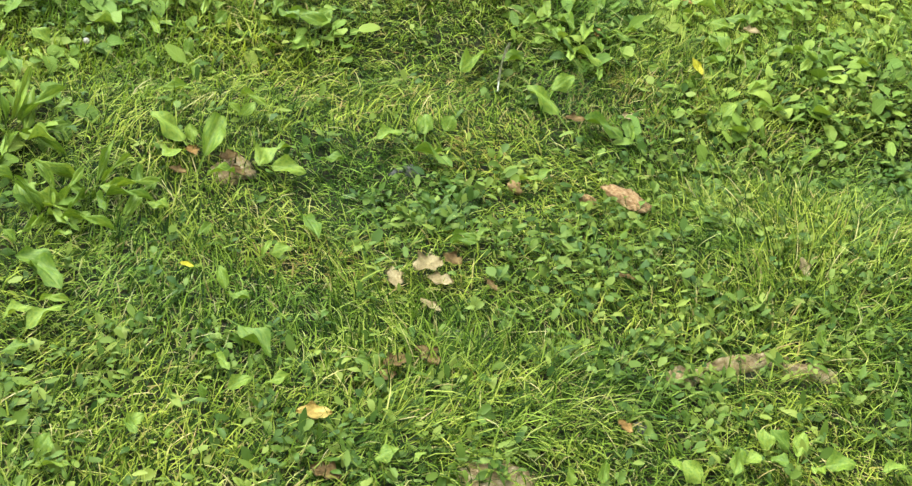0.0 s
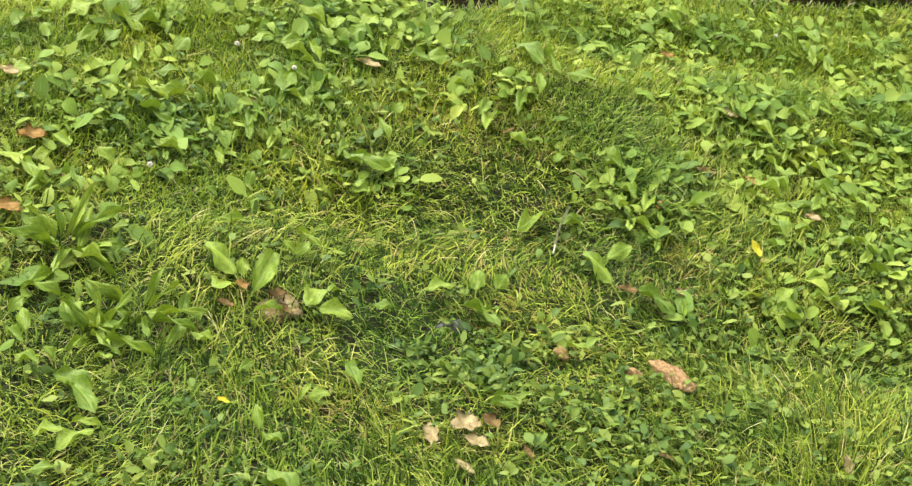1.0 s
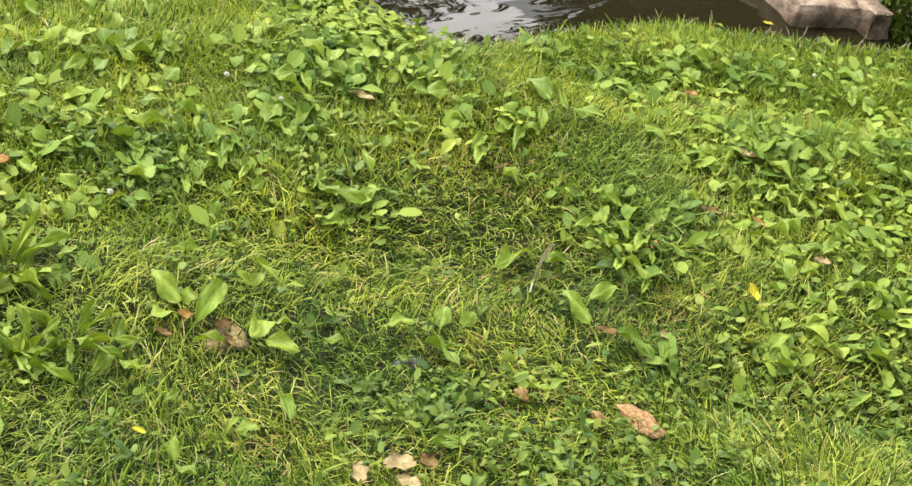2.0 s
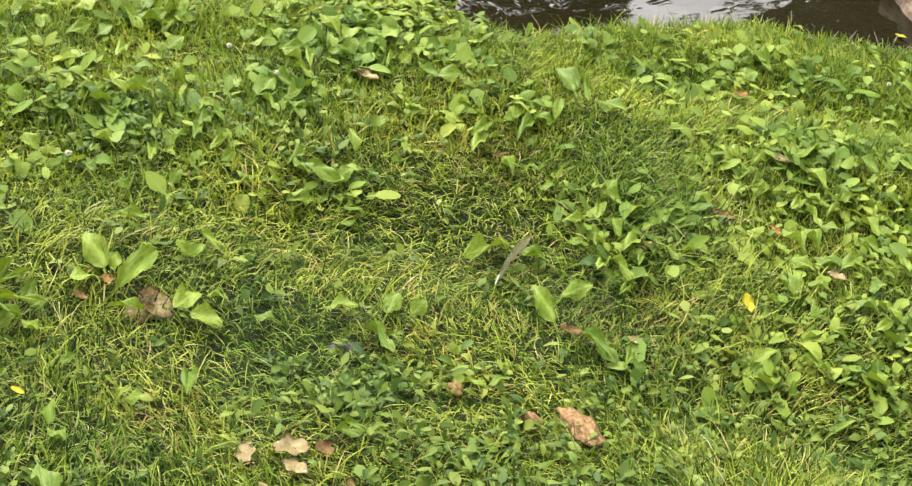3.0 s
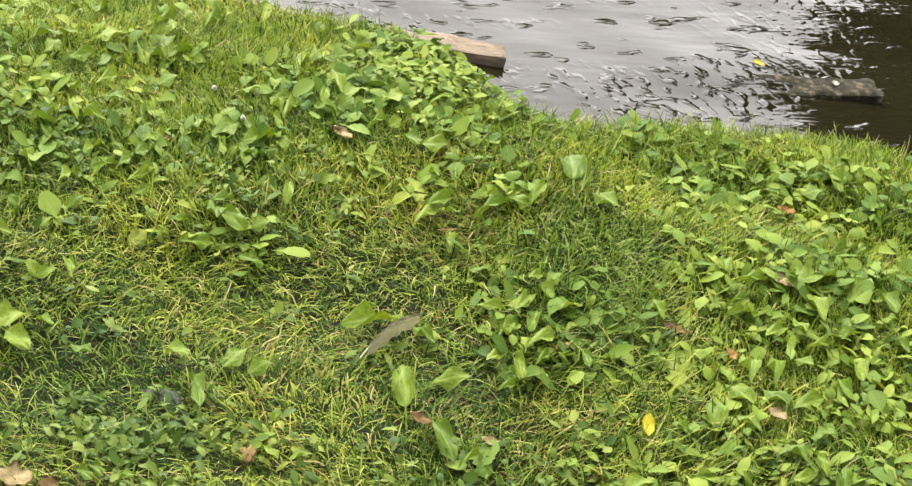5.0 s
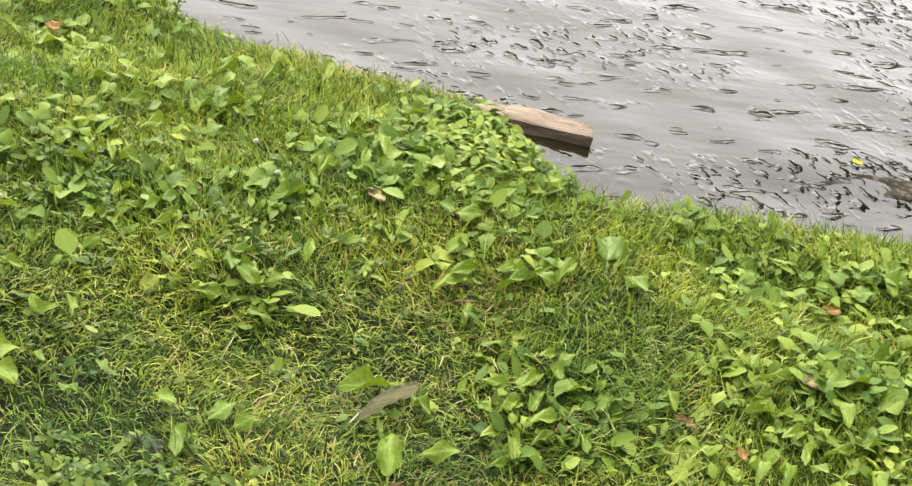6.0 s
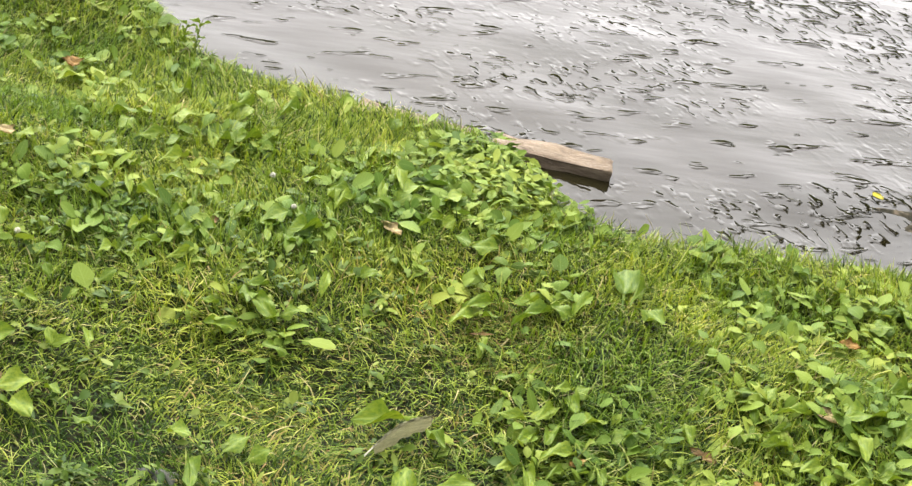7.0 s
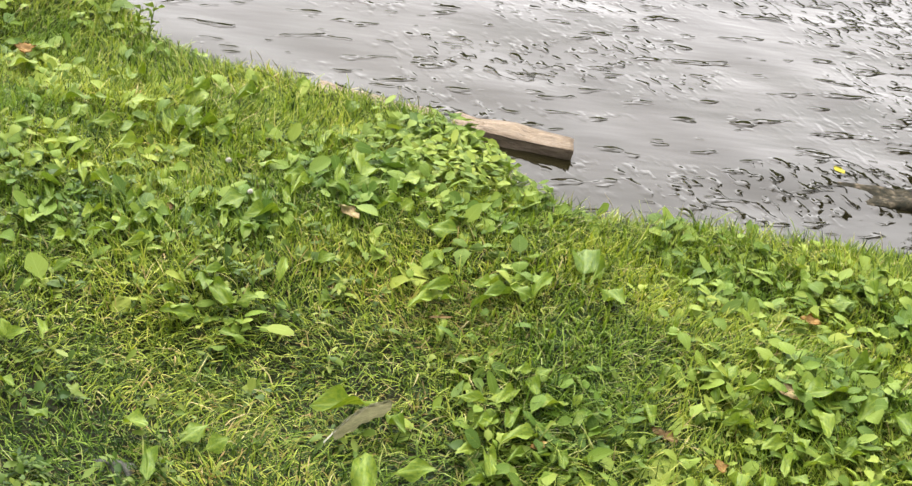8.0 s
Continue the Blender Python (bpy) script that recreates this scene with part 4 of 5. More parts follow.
seedling(0.061, 0.987, (0.022, -0.001, -24, 0.034, 0.017, 27), (-0.022, 0.001, 7, 0.027, 0.017, 36))
seedling(0.536, 0.974, (0.000, 0.000, -113, 0.035, 0.026, 28))
seedling(0.576, 1.245, (0.000, 0.000, -5, 0.034, 0.021, 31))


def ribwort_tuft(x, y, count, size, seed):
    """A full ring of narrow leaves round one root."""
    r = random.Random(seed)
    start = r.uniform(0, 360)
    leaves = []
    for k in range(count):
        turn = start + 360 * k / count + r.uniform(-22, 22)
        near, length = r.uniform(0.012, 0.028), size * r.uniform(0.7, 1.25)
        leaves.append((-near * math.sin(radians(turn)), near * math.cos(radians(turn)), turn, length, length * r.uniform(0.13, 0.22), r.uniform(10, 42)))
    return ribwort(x, y, *leaves)


ribwort_tuft(-0.64, 1.83, 9, 0.088, 3)
ribwort_tuft(-0.53, 1.66, 8, 0.07, 4)
ribwort_tuft(-0.6, 1.6, 8, 0.068, 2)
ribwort_tuft(-0.84, 1.62, 7, 0.06, 9)


def sprig(x, y, height, seed):
    """A thin upright weed stem with a few narrow leaves."""
    r = random.Random(seed)
    root = new("weed_sprig")
    root.matrix_basis = pose(x, y, float(lawn(x, y)))
    tagged(root, "thin upright weed sprig on the brink of the bank", "weed sprig", "weed sprigs on the bank")
    co, faces = [], []
    for k in range(6):
        s = k / 5
        w = 0.0016 * (1 - 0.7 * s)
        co += [(0.012 * s * s + w * math.cos(a), w * math.sin(a), height * s) for a in (0, 2.1, 4.2)]
        if k:
            b = len(co) - 6
            faces += [(b + i, b + (i + 1) % 3, b + 3 + (i + 1) % 3, b + 3 + i) for i in range(3)]
    stem = mesh_object("stem", np.array(co), np.array(faces), PLANTAIN)
    stem.parent = root
    for k in range(7):
        ob = new("leaf", LEAVES[2 + k % 2])
        ob.parent = root
        size = r.uniform(0.018, 0.032)
        ob.matrix_basis = pose(0.01 * (k / 7) ** 2, 0, height * (0.25 + 0.1 * k), 0, 0, 137 * k) @ pose(0, 0, 0, r.uniform(10, 50)) @ Matrix.Diagonal((0.28 * size, size, size, 1))
    return root


sprig(-0.838, 3.1, 0.1, 1)
sprig(-0.88, 3.11, 0.075, 2)
sprig(0.13, 2.93, 0.07, 3)


# ---- dead leaves, chips, petals, stones and a feather lying in the grass ----
def part(name, bm, mat, parent=None, label=""):
    me = bpy.data.meshes.new(name)
    bm.to_mesh(me)
    bm.free()
    me.polygons.foreach_set("use_smooth", [True] * len(me.polygons))
    me.materials.append(mat)
    ob = new(name, me)
    if parent:
        ob.parent = parent
    if label:
        tagged(ob, label)
    return ob


def settle(ob, x, y, z=0.0, turn=0.0, tilt=0.0, roll=0.0):
    ob.matrix_basis = pose(x, y, float(lawn(x, y)) + z, tilt, roll, turn)
    return ob


def dead_leaf(x, y, size, ratio, turn, mat, label, lobes=0.12, curl=0.5, z=0.022, tilt=0):
    """A curled dry leaf with a lobed edge and a little thickness."""
    r = random.Random(int(1000 * (x + 7 * y)))
    bm = bmesh.new()
    rows, cols = 12, 6
    grid = []
    phase = r.uniform(0, 6)
    for i in range(rows + 1):
        s = i / rows
        w = 0.5 * ratio * max(math.sin(math.pi * (0.03 + 0.95 * s)), 0.04) ** 0.8 * (1 + lobes * 2.2 * math.sin(17 * s + phase))
        line = []
        for j in range(cols + 1):
            u = 2 * j / cols - 1
            h = curl * 0.35 * (u * u * w + 0.5 * (s - 0.5) ** 2) + 0.06 * math.sin(9 * s + 4 * u + phase) * ratio
            line.append(bm.verts.new((size * u * w, size * (s - 0.5), size * h)))
        grid.append(line)
    for i in range(rows):
        for j in range(cols):
            bm.faces.new((grid[i][j], grid[i][j + 1], grid[i + 1][j + 1], grid[i + 1][j]))
    bmesh.ops.solidify(bm, geom=bm.faces[:], thickness=0.0006)
    ob = settle(part("dead_leaf", bm, mat), x, y, z, turn, tilt)
    return tagged(ob, label, "dead leaf", "dead leaves on the lawn")


def lump(name, x, y, size, mat, label, category, seed, z=0.0, turn=0, rough=0.3, group=""):
    """An uneven stone, clod or chip, sunk a little into what it lies on."""
    bm = bmesh.new()
    bmesh.ops.create_icosphere(bm, subdivisions=3, radius=0.5)
    shift = Vector((seed * 3.7, seed * 1.3, seed))
    for v in bm.verts:
        n = v.co.normalized()
        v.co = n * (0.5 + rough * 0.5 * noise.noise(n * 1.8 + shift) + rough * 0.16 * noise.noise(n * 6 + shift))
        v.co = Vector((v.co.x * size[0], v.co.y * size[1], v.co.z * size[2]))
    ob = settle(part(name, bm, mat), x, y, z, turn)
    return tagged(ob, label, category, group)


dead_leaf(-0.357, 1.768, 0.026, 0.85, 20, DRY_ORANGE, "small crumpled orange dead leaf among plantain leaves", 0.13, 1.2, 0.022)
dead_leaf(-0.388, 1.718, 0.03, 0.6, 60, DRY_BROWN, "small reddish brown dead leaf in the grass", 0.13, 0.9, 0.02)
dead_leaf(-0.294, 1.774, 0.035, 0.7, 110, DRY_BROWN, "ragged brown dead leaf on a bare earth patch", 0.13, 0.6, 0.018)
dead_leaf(-0.282, 1.74, 0.03, 0.6, 30, DRY_BROWN, "small brown dead leaf on a bare earth patch", 0.13, 0.6, 0.018)
dead_leaf(-0.094, 1.446, 0.052, 0.5, 172, DRY_TAN, "pale cream dead leaf lying on the grass", 0.13, 0.7, 0.026)
dead_leaf(-0.032, 1.474, 0.055, 0.75, 110, DRY_TAN, "curled pale tan dead leaf lying on the grass", 0.13, 0.9, 0.026)
dead_leaf(0.014, 1.487, 0.036, 0.8, 40, DRY_BROWN, "crumpled brown dead leaf lying in the grass", 0.13, 1.0, 0.022)
dead_leaf(0.059, 1.419, 0.03, 0.45, 15, DRY_BROWN, "narrow brown dead leaf lying in the grass", 0.13, 0.9, 0.02)
dead_leaf(-0.022, 1.434, 0.042, 0.7, 70, DRY_TAN, "yellowish tan dead leaf lying on the grass", 0.13, 0.8, 0.024)
dead_leaf(-0.054, 1.378, 0.04, 0.4, 40, DRY_TAN, "narrow cream dead leaf lying on the grass", 0.13, 0.9, 0.022)
dead_leaf(0.297, 1.433, 0.035, 0.35, 60, DRY_BROWN, "narrow orange brown dead leaf in low weeds", 0.13, 1.0, 0.02)
dead_leaf(0.621, 1.422, 0.036, 0.6, 10, DRY_TAN, "tan dead leaf standing in low weeds", 0.13, 0.9, 0.026, 35)
dead_leaf(-0.288, 1.16, 0.05, 0.6, 80, DRY_GOLD, "golden tan dead leaf lying on low weeds", 0.10, 0.5, 0.026)
dead_leaf(-0.144, 1.256, 0.042, 0.65, 110, DRY_BROWN, "light brown dead leaf lying in the grass", 0.13, 0.7, 0.024)
dead_leaf(-0.091, 1.266, 0.05, 0.65, 30, DRY_BROWN, "crumpled reddish brown dead leaf in the grass", 0.13, 1.0, 0.02)
dead_leaf(-0.171, 1.232, 0.05, 0.5, 100, DRY_BROWN, "dark brown dead leaf sunk in the grass", 0.13, 0.8, 0.016)
dead_leaf(-0.295, 1.054, 0.044, 0.7, 60, DRY_BROWN, "crumpled brown dead leaf in low weeds", 0.13, 1.0, 0.018)
dead_leaf(0.162, 1.094, 0.03, 0.6, 20, DRY_ORANGE, "small bright orange dead leaf in the grass", 0.13, 0.7, 0.026)
dead_leaf(-0.691, 2.15, 0.052, 0.75, 100, DRY_ORANGE, "large crumpled orange dead leaf among weeds", 0.13, 1.1, 0.03)
dead_leaf(-0.729, 1.921, 0.048, 0.75, 60, DRY_ORANGE, "pale orange dead leaf among weeds", 0.13, 0.9, 0.03)
dead_leaf(0.69, 2.336, 0.05, 0.5, 80, DRY_BROWN, "pinkish brown dead leaf among weeds", 0.13, 0.9, 0.024)
dead_leaf(0.792, 2.325, 0.034, 0.6, 30, DRY_ORANGE, "small tan orange dead leaf among weeds", 0.13, 0.9, 0.028)
dead_leaf(0.892, 2.202, 0.036, 0.75, 70, DRY_TAN, "small pinkish tan dead leaf among weeds", 0.13, 1.1, 0.03)
dead_leaf(0.392, 1.916, 0.04, 0.6, 80, DRY_BROWN, "small brown dead leaf beside a plantain", 0.13, 0.8, 0.02)
dead_leaf(0.506, 1.926, 0.042, 0.5, 95, DRY_TAN, "bleached tan dead leaf lying in the grass", 0.13, 0.9, 0.022)
dead_leaf(-0.971, 2.828, 0.05, 0.8, 40, DRY_ORANGE, "orange dead leaf in longer grass", 0.13, 0.9, 0.04)
dead_leaf(-0.734, 2.331, 0.038, 0.8, 70, DRY_TAN, "pale yellow dead leaf in longer grass", 0.13, 0.7, 0.036)
dead_leaf(-0.019, 2.549, 0.055, 0.5, 70, DRY_TAN, "bleached pale dead leaf in the grass", 0.13, 0.9, 0.026)
dead_leaf(0.792, 2.887, 0.04, 0.75, 100, DRY_ORANGE, "small orange dead leaf in the grass", 0.13, 0.9, 0.026)
dead_leaf(0.825, 2.577, 0.06, 0.55, 75, DRY_TAN, "ragged tan dead leaf among weeds", 0.13, 0.9, 0.024)
dead_leaf(-0.281, 2.354, 0.035, 0.6, 20, DRY_BROWN, "dark reddish dead leaf among weeds", 0.13, 0.9, 0.024)
dead_leaf(0.257, 2.388, 0.045, 0.2, 130, DRY_BROWN, "thin reddish dead leaf stalk in the grass", 0.10, 0.6, 0.024)
dead_leaf(0.535, 2.184, 0.034, 0.6, 150, DRY_ORANGE, "small rusty orange dead leaf among weeds", 0.13, 0.9, 0.026)

lump("bark_chip", 0.404, 1.674, (0.05, 0.088, 0.012), CHIP, "flat orange brown bark chip lying in the grass", "bark chip", 3, 0.024, 42, 0.55)
lump("bark_chip", 0.324, 1.669, (0.022, 0.036, 0.014), CHIP, "small tan bark chip lying in the grass", "bark chip", 5, 0.02, 70, 0.4)
lump("stone", 0.029, 1.791, (0.058, 0.034, 0.02), GREY_STONE, "rough grey stone sunk in the grass", "stone", 2, -0.001, 10, 0.7)
lump("stone", -0.029, 1.325, (0.038, 0.030, 0.019), GREY_STONE, "dark grey stone half sunk in the grass", "stone", 4, 0.0, 50, 0.8)
lump("stone", 0.573, 1.725, (0.034, 0.030, 0.016), GREY_STONE, "dark brownish grey stone half sunk in the grass", "stone", 6, 0.0, 0, 0.8)
lump("stone", 0.203, 1.109, (0.030, 0.025, 0.019), GREY_STONE, "small grey stone in the grass", "stone", 7, 0.001, 20, 0.8)
lump("earth_clod", -0.293, 1.76, (0.085, 0.065, 0.016), EARTH, "flat bare patch of brown earth in the lawn", "earth", 9, 0.0, 30, 0.5)
lump("earth_clod", 0.32, 1.223, (0.07, 0.042, 0.028), EARTH, "pale brown clod of earth in the lawn", "earth", 10, 0.0, 10, 0.5)
lump("earth_clod", 0.445, 1.248, (0.17, 0.036, 0.024), EARTH, "long brown clod of earth under grass tufts", "earth", 11, 0.0, 5, 0.5)
lump("earth_clod", 0.546, 1.212, (0.1, 0.036, 0.026), EARTH, "brown clod of earth under grass tufts", "earth", 12, 0.0, -20, 0.5)
lump("earth_clod", -0.063, 1.025, (0.12, 0.06, 0.024), EARTH, "low pale clod of earth in the lawn", "earth", 13, 0.0, 0, 0.5)
lump("seed_cone", 0.205, 1.713, (0.02, 0.03, 0.018), DRY_BROWN, "small brown seed cone lying in the grass", "seed cone", 14, 0.018, 20, 0.7)


def yellow_leaf(x, y, size, turn, label, tilt):
    ob = dead_leaf(x, y, size, 0.55, turn, YELLOW, label, 0.04, 0.9, 0.036, tilt)
    ob.name = "yellow_petal"
    return tagged(ob, category="petal", group="yellow petals on the lawn")


yellow_leaf(0.711, 2.073, 0.04, 20, "bright yellow petal with a dark rim in weeds", 25)
yellow_leaf(-0.418, 1.46, 0.022, 85, "pale yellow petal lying on the grass", 15)


def clover(x, y, size, seed):
    """A white clover head: a ball of many small florets on a stalk."""
    r = random.Random(seed)
    root = settle(new("clover_flower"), x, y)
    tagged(root, "white clover flower head standing in the weeds", "flower", "clover flowers")
    bm = bmesh.new()
    for k in range(60):
        h = 1 - 2 * (k + 0.5) / 60
        a = k * 2.399963
        n = Vector((math.sqrt(1 - h * h) * math.cos(a), math.sqrt(1 - h * h) * math.sin(a), h * 0.85))
        side = n.cross(Vector((0, 0, 1))).normalized() if abs(h) < 0.98 else Vector((1, 0, 0))
        up = side.cross(n)
        c = n * size * 0.28
        tip = n * size * (0.5 + r.uniform(-0.05, 0.05)) + up * size * 0.08
        v = [bm.verts.new(c + side * size * 0.08), bm.verts.new(c - side * size * 0.08), bm.verts.new(c + up * size * 0.1), bm.verts.new(tip)]
        for f in ((0, 1, 3), (1, 2, 3), (2, 0, 3)):
            bm.faces.new([v[i] for i in f])
    head = part("flower_head", bm, CREAM, root)
    head.location.z = 0.042
    bm = bmesh.new()
    bmesh.ops.create_cone(bm, segments=6, radius1=0.0012, radius2=0.001, depth=0.042)
    stem = part("stem", bm, PLANTAIN, root)
    stem.location.z = 0.02
    return root


clover(-0.491, 2.079, 0.013, 1)
clover(-0.29, 2.567, 0.013, 2)
clover(-0.186, 2.475, 0.012, 4)
clover(1.173, 3.101, 0.012, 3)


def feather():
    """A wing feather on its edge: a curved shaft with a vane on each side."""
    foot, tip = Vector((0.261, 2.0, -0.002)), Vector((0.311, 2.104, 0.032))
    root = new("feather")
    root.matrix_basis = Matrix.Translation(foot)
    tagged(root, "curved grey-brown wing feather standing in the grass", "feather")
    way = tip - foot
    across = Vector((way.y, -way.x, 0)).normalized()
    upward = Vector((0, 0, 1))

    def spine(s):
        return way * s + across * (-0.005 * math.sin(math.pi * s)) + upward * (0.008 + 0.013 * math.sin(math.pi * s))

    for name, sign, wide in (("vane", 1, 0.003), ("vane", -1, 0.034)):
        bm = bmesh.new()
        last = None
        for i in range(25):
            s = 0.08 + 0.92 * i / 24
            q = (s - 0.08) / 0.92
            w = wide * min(1.0, 0.5 + 2.0 * q) ** 0.8 * math.sqrt(max(1 - q ** 12, 0.003))
            mid = spine(s)
            row = [bm.verts.new(mid + (upward * 0.95 - way.normalized() * 0.3) * sign * w * p + across * 0.002 * math.sin(9 * p + 30 * s)) for p in (0, 0.35, 0.7, 1)]
            if last:
                for a in range(3):
                    bm.faces.new((last[a], last[a + 1], row[a + 1], row[a]))
            last = row
        bmesh.ops.solidify(bm, geom=bm.faces[:], thickness=0.0005)
        part(name, bm, VANE, root)
    bm = bmesh.new()
    last = None
    for i in range(21):
        s = -0.06 + 1.04 * i / 20
        r = 0.0014 * (1.1 - 0.9 * max(s, 0))
        row = [bm.verts.new(spine(s) + across * r * math.cos(a) + upward * r * math.sin(a)) for a in (0, 1.26, 2.51, 3.77, 5.03)]
        if last:
            for a in range(5):
                bm.faces.new((last[a], last[(a + 1) % 5], row[(a + 1) % 5], row[a]))
        last = row
    part("quill", bm, QUILL, root, "pale thin quill")


feather()


# ---- in and beyond the water ----
def timber(name, x, y, top, size, turn, mat, label, category, seed, worn=0.012):
    """A squared, worn block with chamfered, chipped edges."""
    bm = bmesh.new()
    bmesh.ops.create_cube(bm, size=1)
    for v in bm.verts:
        v.co = Vector((v.co.x * size[0], v.co.y * size[1], v.co.z * size[2]))
    bmesh.ops.bevel(bm, geom=bm.edges[:], offset=min(size) * 0.16, segments=2, affect="EDGES", profile=0.6)
    bmesh.ops.subdivide_edges(bm, edges=bm.edges[:], cuts=5, use_grid_fill=True)
    shift = Vector((seed, seed * 2, 0))
    for v in bm.verts:
        v.co += v.normal * worn * noise.noise(v.co * 11 + shift) + v.normal * worn * 0.5 * noise.noise(v.co * 34 + shift)
    ob = part(name, bm, mat)
    ob.matrix_basis = pose(x, y, top - size[2] / 2, 0, 0, turn)
    return tagged(ob, label, category)


timber("edging_timber", -0.305, 4.21, -0.563, (0.36, 0.095, 0.14), 20, TIMBER, "wet brown squared timber jutting from the bank into water", "timber", 3, 0.013)
timber("edging_timber", -0.7, 4.1, -0.58, (0.36, 0.09, 0.12), 14, TIMBER, "worn tan edging timber along the foot of the bank", "timber", 5, 0.008)
sunken = timber("sunken_block", 0.74, 4.76, -0.586, (0.4, 0.13, 0.13), 26, STONE, "mossy brown block just breaking the water surface", "stone block", 7, 0.02)
sunken.matrix_basis = sunken.matrix_basis @ pose(0, 0, 0, 0, -6.5, 0)
timber("concrete_slab", 1.98, 4.97, -0.505, (0.38, 0.38, 0.28), 14, CONCRETE, "low weathered concrete slab standing in the water", "concrete slab", 9, 0.02)
timber("stone_block", 2.165, 4.83, -0.5, (0.11, 0.13, 0.3), 20, CONCRETE, "pale squared stone block beside the concrete slab", "stone block", 15, 0.02)
timber("edging_stake", -0.405, 4.15, -0.56, (0.055, 0.06, 0.3), 24, TIMBER, "short weathered stake at the end of the edging timber", "stake", 17, 0.012)

floating = dead_leaf(0.54, 4.75, 0.045, 0.7, 60, YELLOW, "small yellow leaf on the sunken block", 0.05, 0.5)
floating.location.z = -0.575
floating = dead_leaf(0.78, 4.78, 0.035, 0.7, 10, CREAM, "small white petal lying on the sunken block", 0.05, 0.5)
floating.location.z = -0.575
floating = dead_leaf(1.74, 4.72, 0.04, 0.6, 80, YELLOW, "small yellow leaf floating on the dark water", 0.05, 0.4)
floating.location.z = -0.594


def crown(name, n, centre, radii, size, mat, parent, seed, holes=0.25):
    """Many small leaves in uneven clumps inside a rough outline."""
    rng = np.random.default_rng(seed)
    clumps = max(8, n // 160)
    d = rng.normal(size=(clumps, 3))
    d /= np.linalg.norm(d, axis=1)[:, None]
    hub = d * (rng.uniform(0.35, 1.0, clumps) ** (1 / 2.2))[:, None] * np.array(radii) * 0.9
    keep = rng.random(clumps) > holes
    hub = hub[keep] if keep.any() else hub
    k = rng.integers(0, len(hub), n)
    p = hub[k] + rng.normal(0, 0.17, (n, 3)) * np.array(radii) * 0.8 + np.array(centre)
    a, b = rng.normal(size=(n, 3)), rng.normal(size=(n, 3))
    a /= np.linalg.norm(a, axis=1)[:, None]
    b -= a * (a * b).sum(1)[:, None]
    b /= np.linalg.norm(b, axis=1)[:, None]
    s = rng.uniform(0.6, 1.3, n)[:, None] * size
    co = np.stack([p - a * s, p + b * s * 0.5, p + a * s, p - b * s * 0.5], 1).reshape(-1, 3)
    ob = mesh_object(name, co, np.arange(4 * n).reshape(-1, 4), mat, False)
    ob.parent = parent
    return ob


def limb(bm, a, b, r0, r1):
    a, b = Vector(a), Vector(b)
    way = (b - a).normalized()
    side = way.orthogonal().normalized()
    other = way.cross(side)
    rings = []
    for s, r in ((0, r0), (0.5, (r0 + r1) / 2 * 1.03), (1, r1)):
        c = a.lerp(b, s) + side * (0.06 * (b - a).length * math.sin(math.pi * s))
        rings.append([bm.verts.new(c + (side * math.cos(q) + other * math.sin(q)) * r) for q in [i * math.pi / 4 for i in range(8)]])
    for low, high in zip(rings, rings[1:]):
        for i in range(8):
            bm.faces.new((low[i], low[(i + 1) % 8], high[(i + 1) % 8], high[i]))


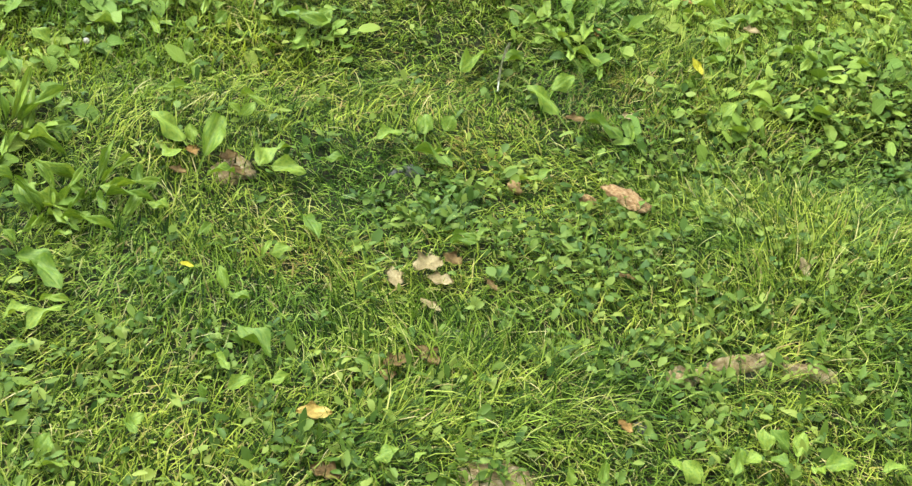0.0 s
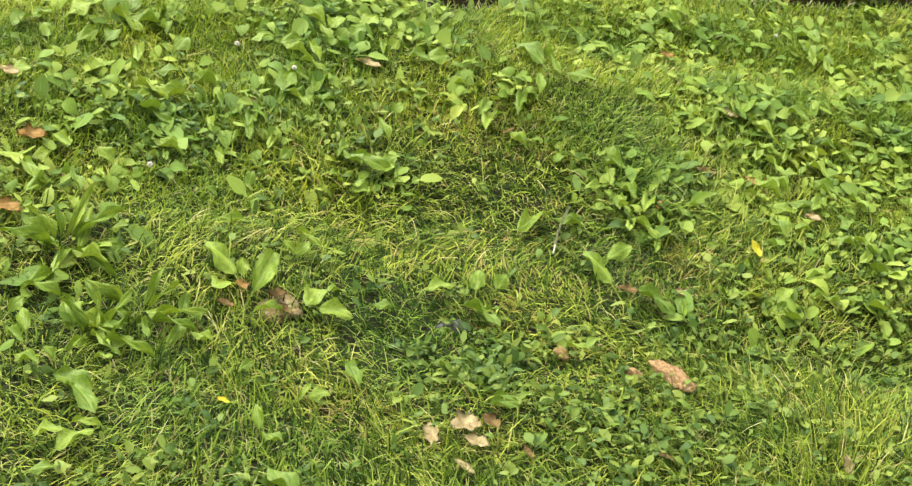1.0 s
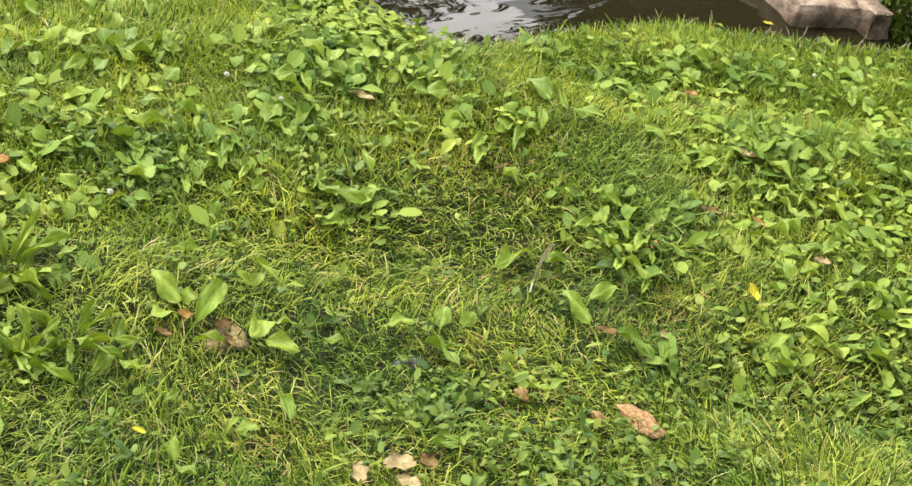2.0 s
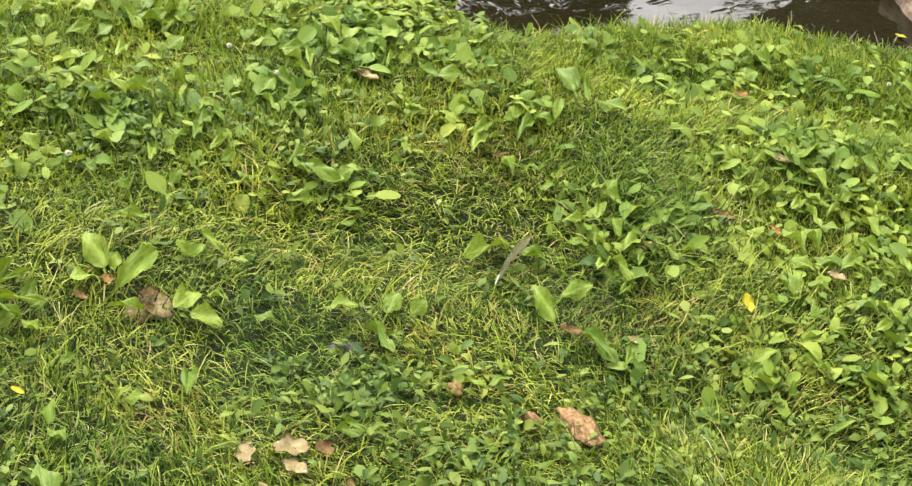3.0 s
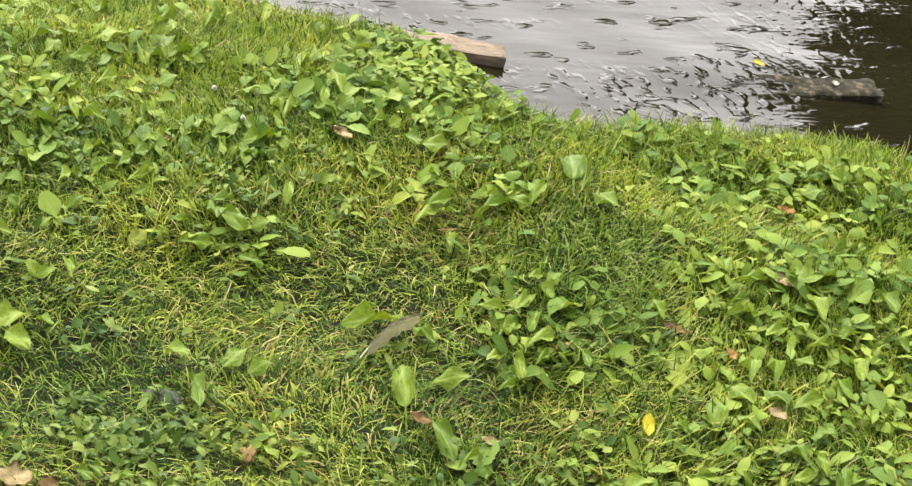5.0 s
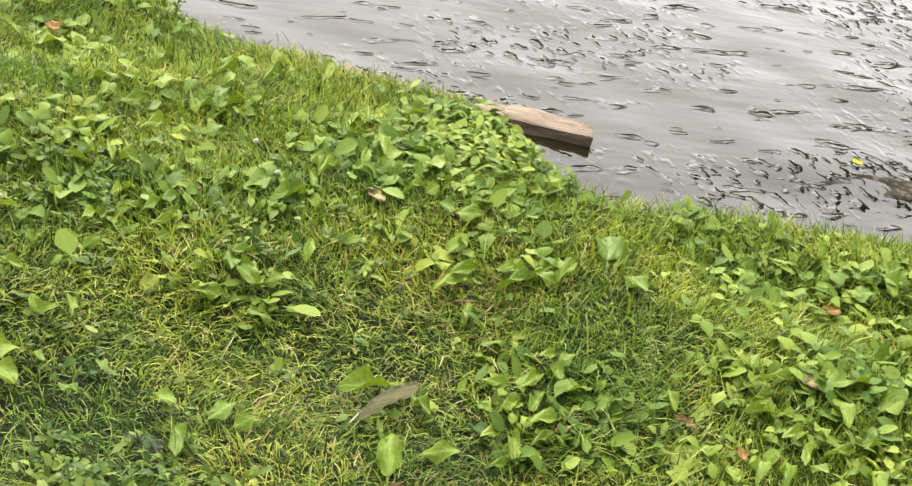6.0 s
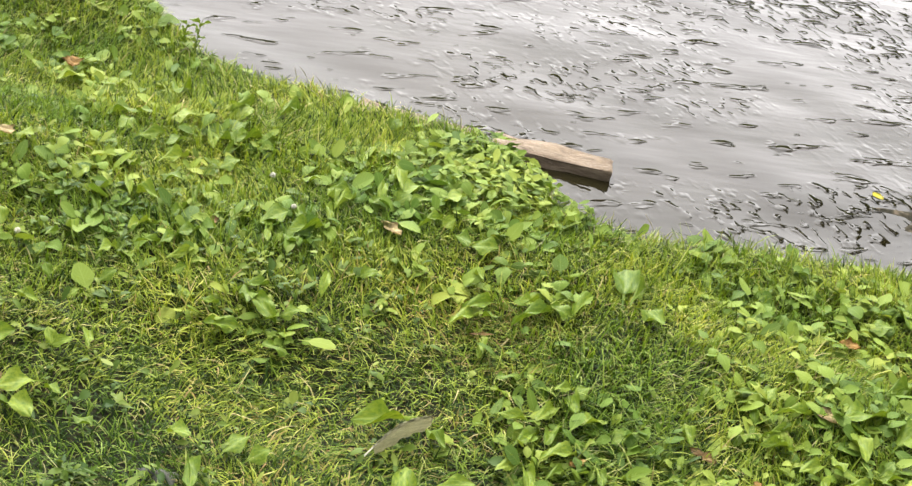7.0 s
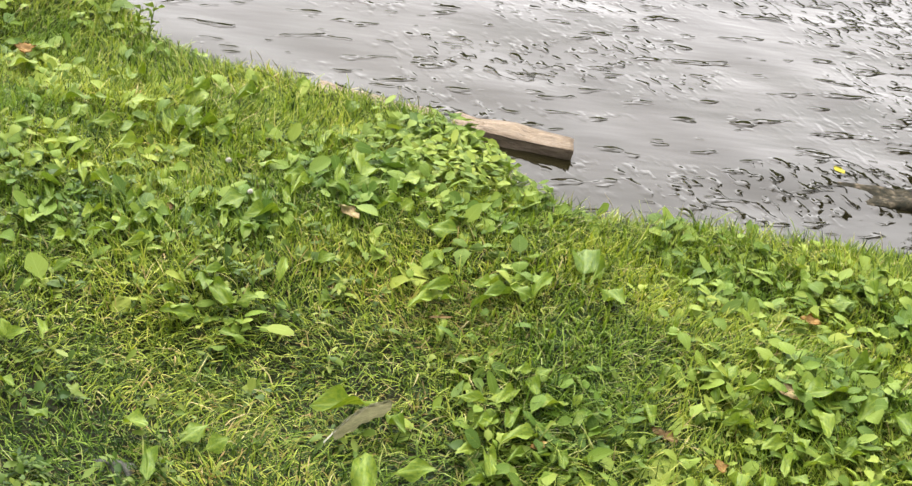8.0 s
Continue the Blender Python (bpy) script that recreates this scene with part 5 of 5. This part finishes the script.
def tree(x, y, height, radius, seed, label):
    r = random.Random(seed)
    root = new("tree")
    root.matrix_basis = pose(x, y, float(lawn(x, y)))
    tagged(root, label, "tree", "trees on the far bank")
    bm = bmesh.new()
    limb(bm, (0, 0, -0.2), (0.1, 0, height * 0.5), 0.03 * height, 0.016 * height)
    limb(bm, (0.1, 0, height * 0.5), (0, 0.1, height * 0.85), 0.016 * height, 0.006 * height)
    for k in range(9):
        a, h = r.uniform(0, 6.28), height * r.uniform(0.22, 0.7)
        limb(bm, (0.05, 0, h), (radius * 0.75 * math.cos(a), radius * 0.75 * math.sin(a), h + height * r.uniform(0.08, 0.2)), 0.008 * height, 0.003 * height)
    part("trunk", bm, BARK, root)
    crown("crown", 22000, (0, 0, height * 0.5), (radius, radius, height * 0.47), 0.14, TREE_LEAF, root, seed)


tree(1.6, 16.8, 13.0, 1.35, 31, "tall narrow dark green tree on the far bank")
tree(6.2, 17.2, 14.0, 1.6, 32, "tall dark green tree on the far bank")
tree(9.3, 17.6, 13.5, 2.1, 33, "broad dark green tree on the far bank")
tree(13.8, 18.2, 14.0, 2.8, 34, "broad dark green tree on the far bank")


# unseen low scrub, added so tilted wavelets mirror dark leaves; too dense to count
scrub = crown("bank_scrub", 42000, (-9.0, 16.2, 0.9), (15.0, 0.9, 1.0), 0.13, TREE_LEAF, None, 51, 0.0)
tagged(scrub, "unseen low dark green scrub on the far bank, added to darken wavelet reflections", "scrub", kind="stuff")


def shrub(x, y, z, size, seed):
    root = new("shrub")
    root.matrix_basis = pose(x, y, z)
    tagged(root, "small leafy green shrub beside the concrete slab", "shrub")
    r = random.Random(seed)
    bm = bmesh.new()
    for k in range(9):
        a = r.uniform(0, 6.28)
        limb(bm, (0.02 * math.cos(a), 0.02 * math.sin(a), -0.1), (0.5 * size * math.cos(a), 0.5 * size * math.sin(a), size * r.uniform(0.4, 0.8)), 0.006, 0.002)
    part("stems", bm, BARK, root)
    crown("leaves", 2300, (0, 0, size * 0.42), (size * 0.62, size * 0.6, size * 0.45), 0.02, SHRUB_LEAF, root, seed, 0.0)


shrub(2.41, 4.85, -0.62, 0.34, 41)
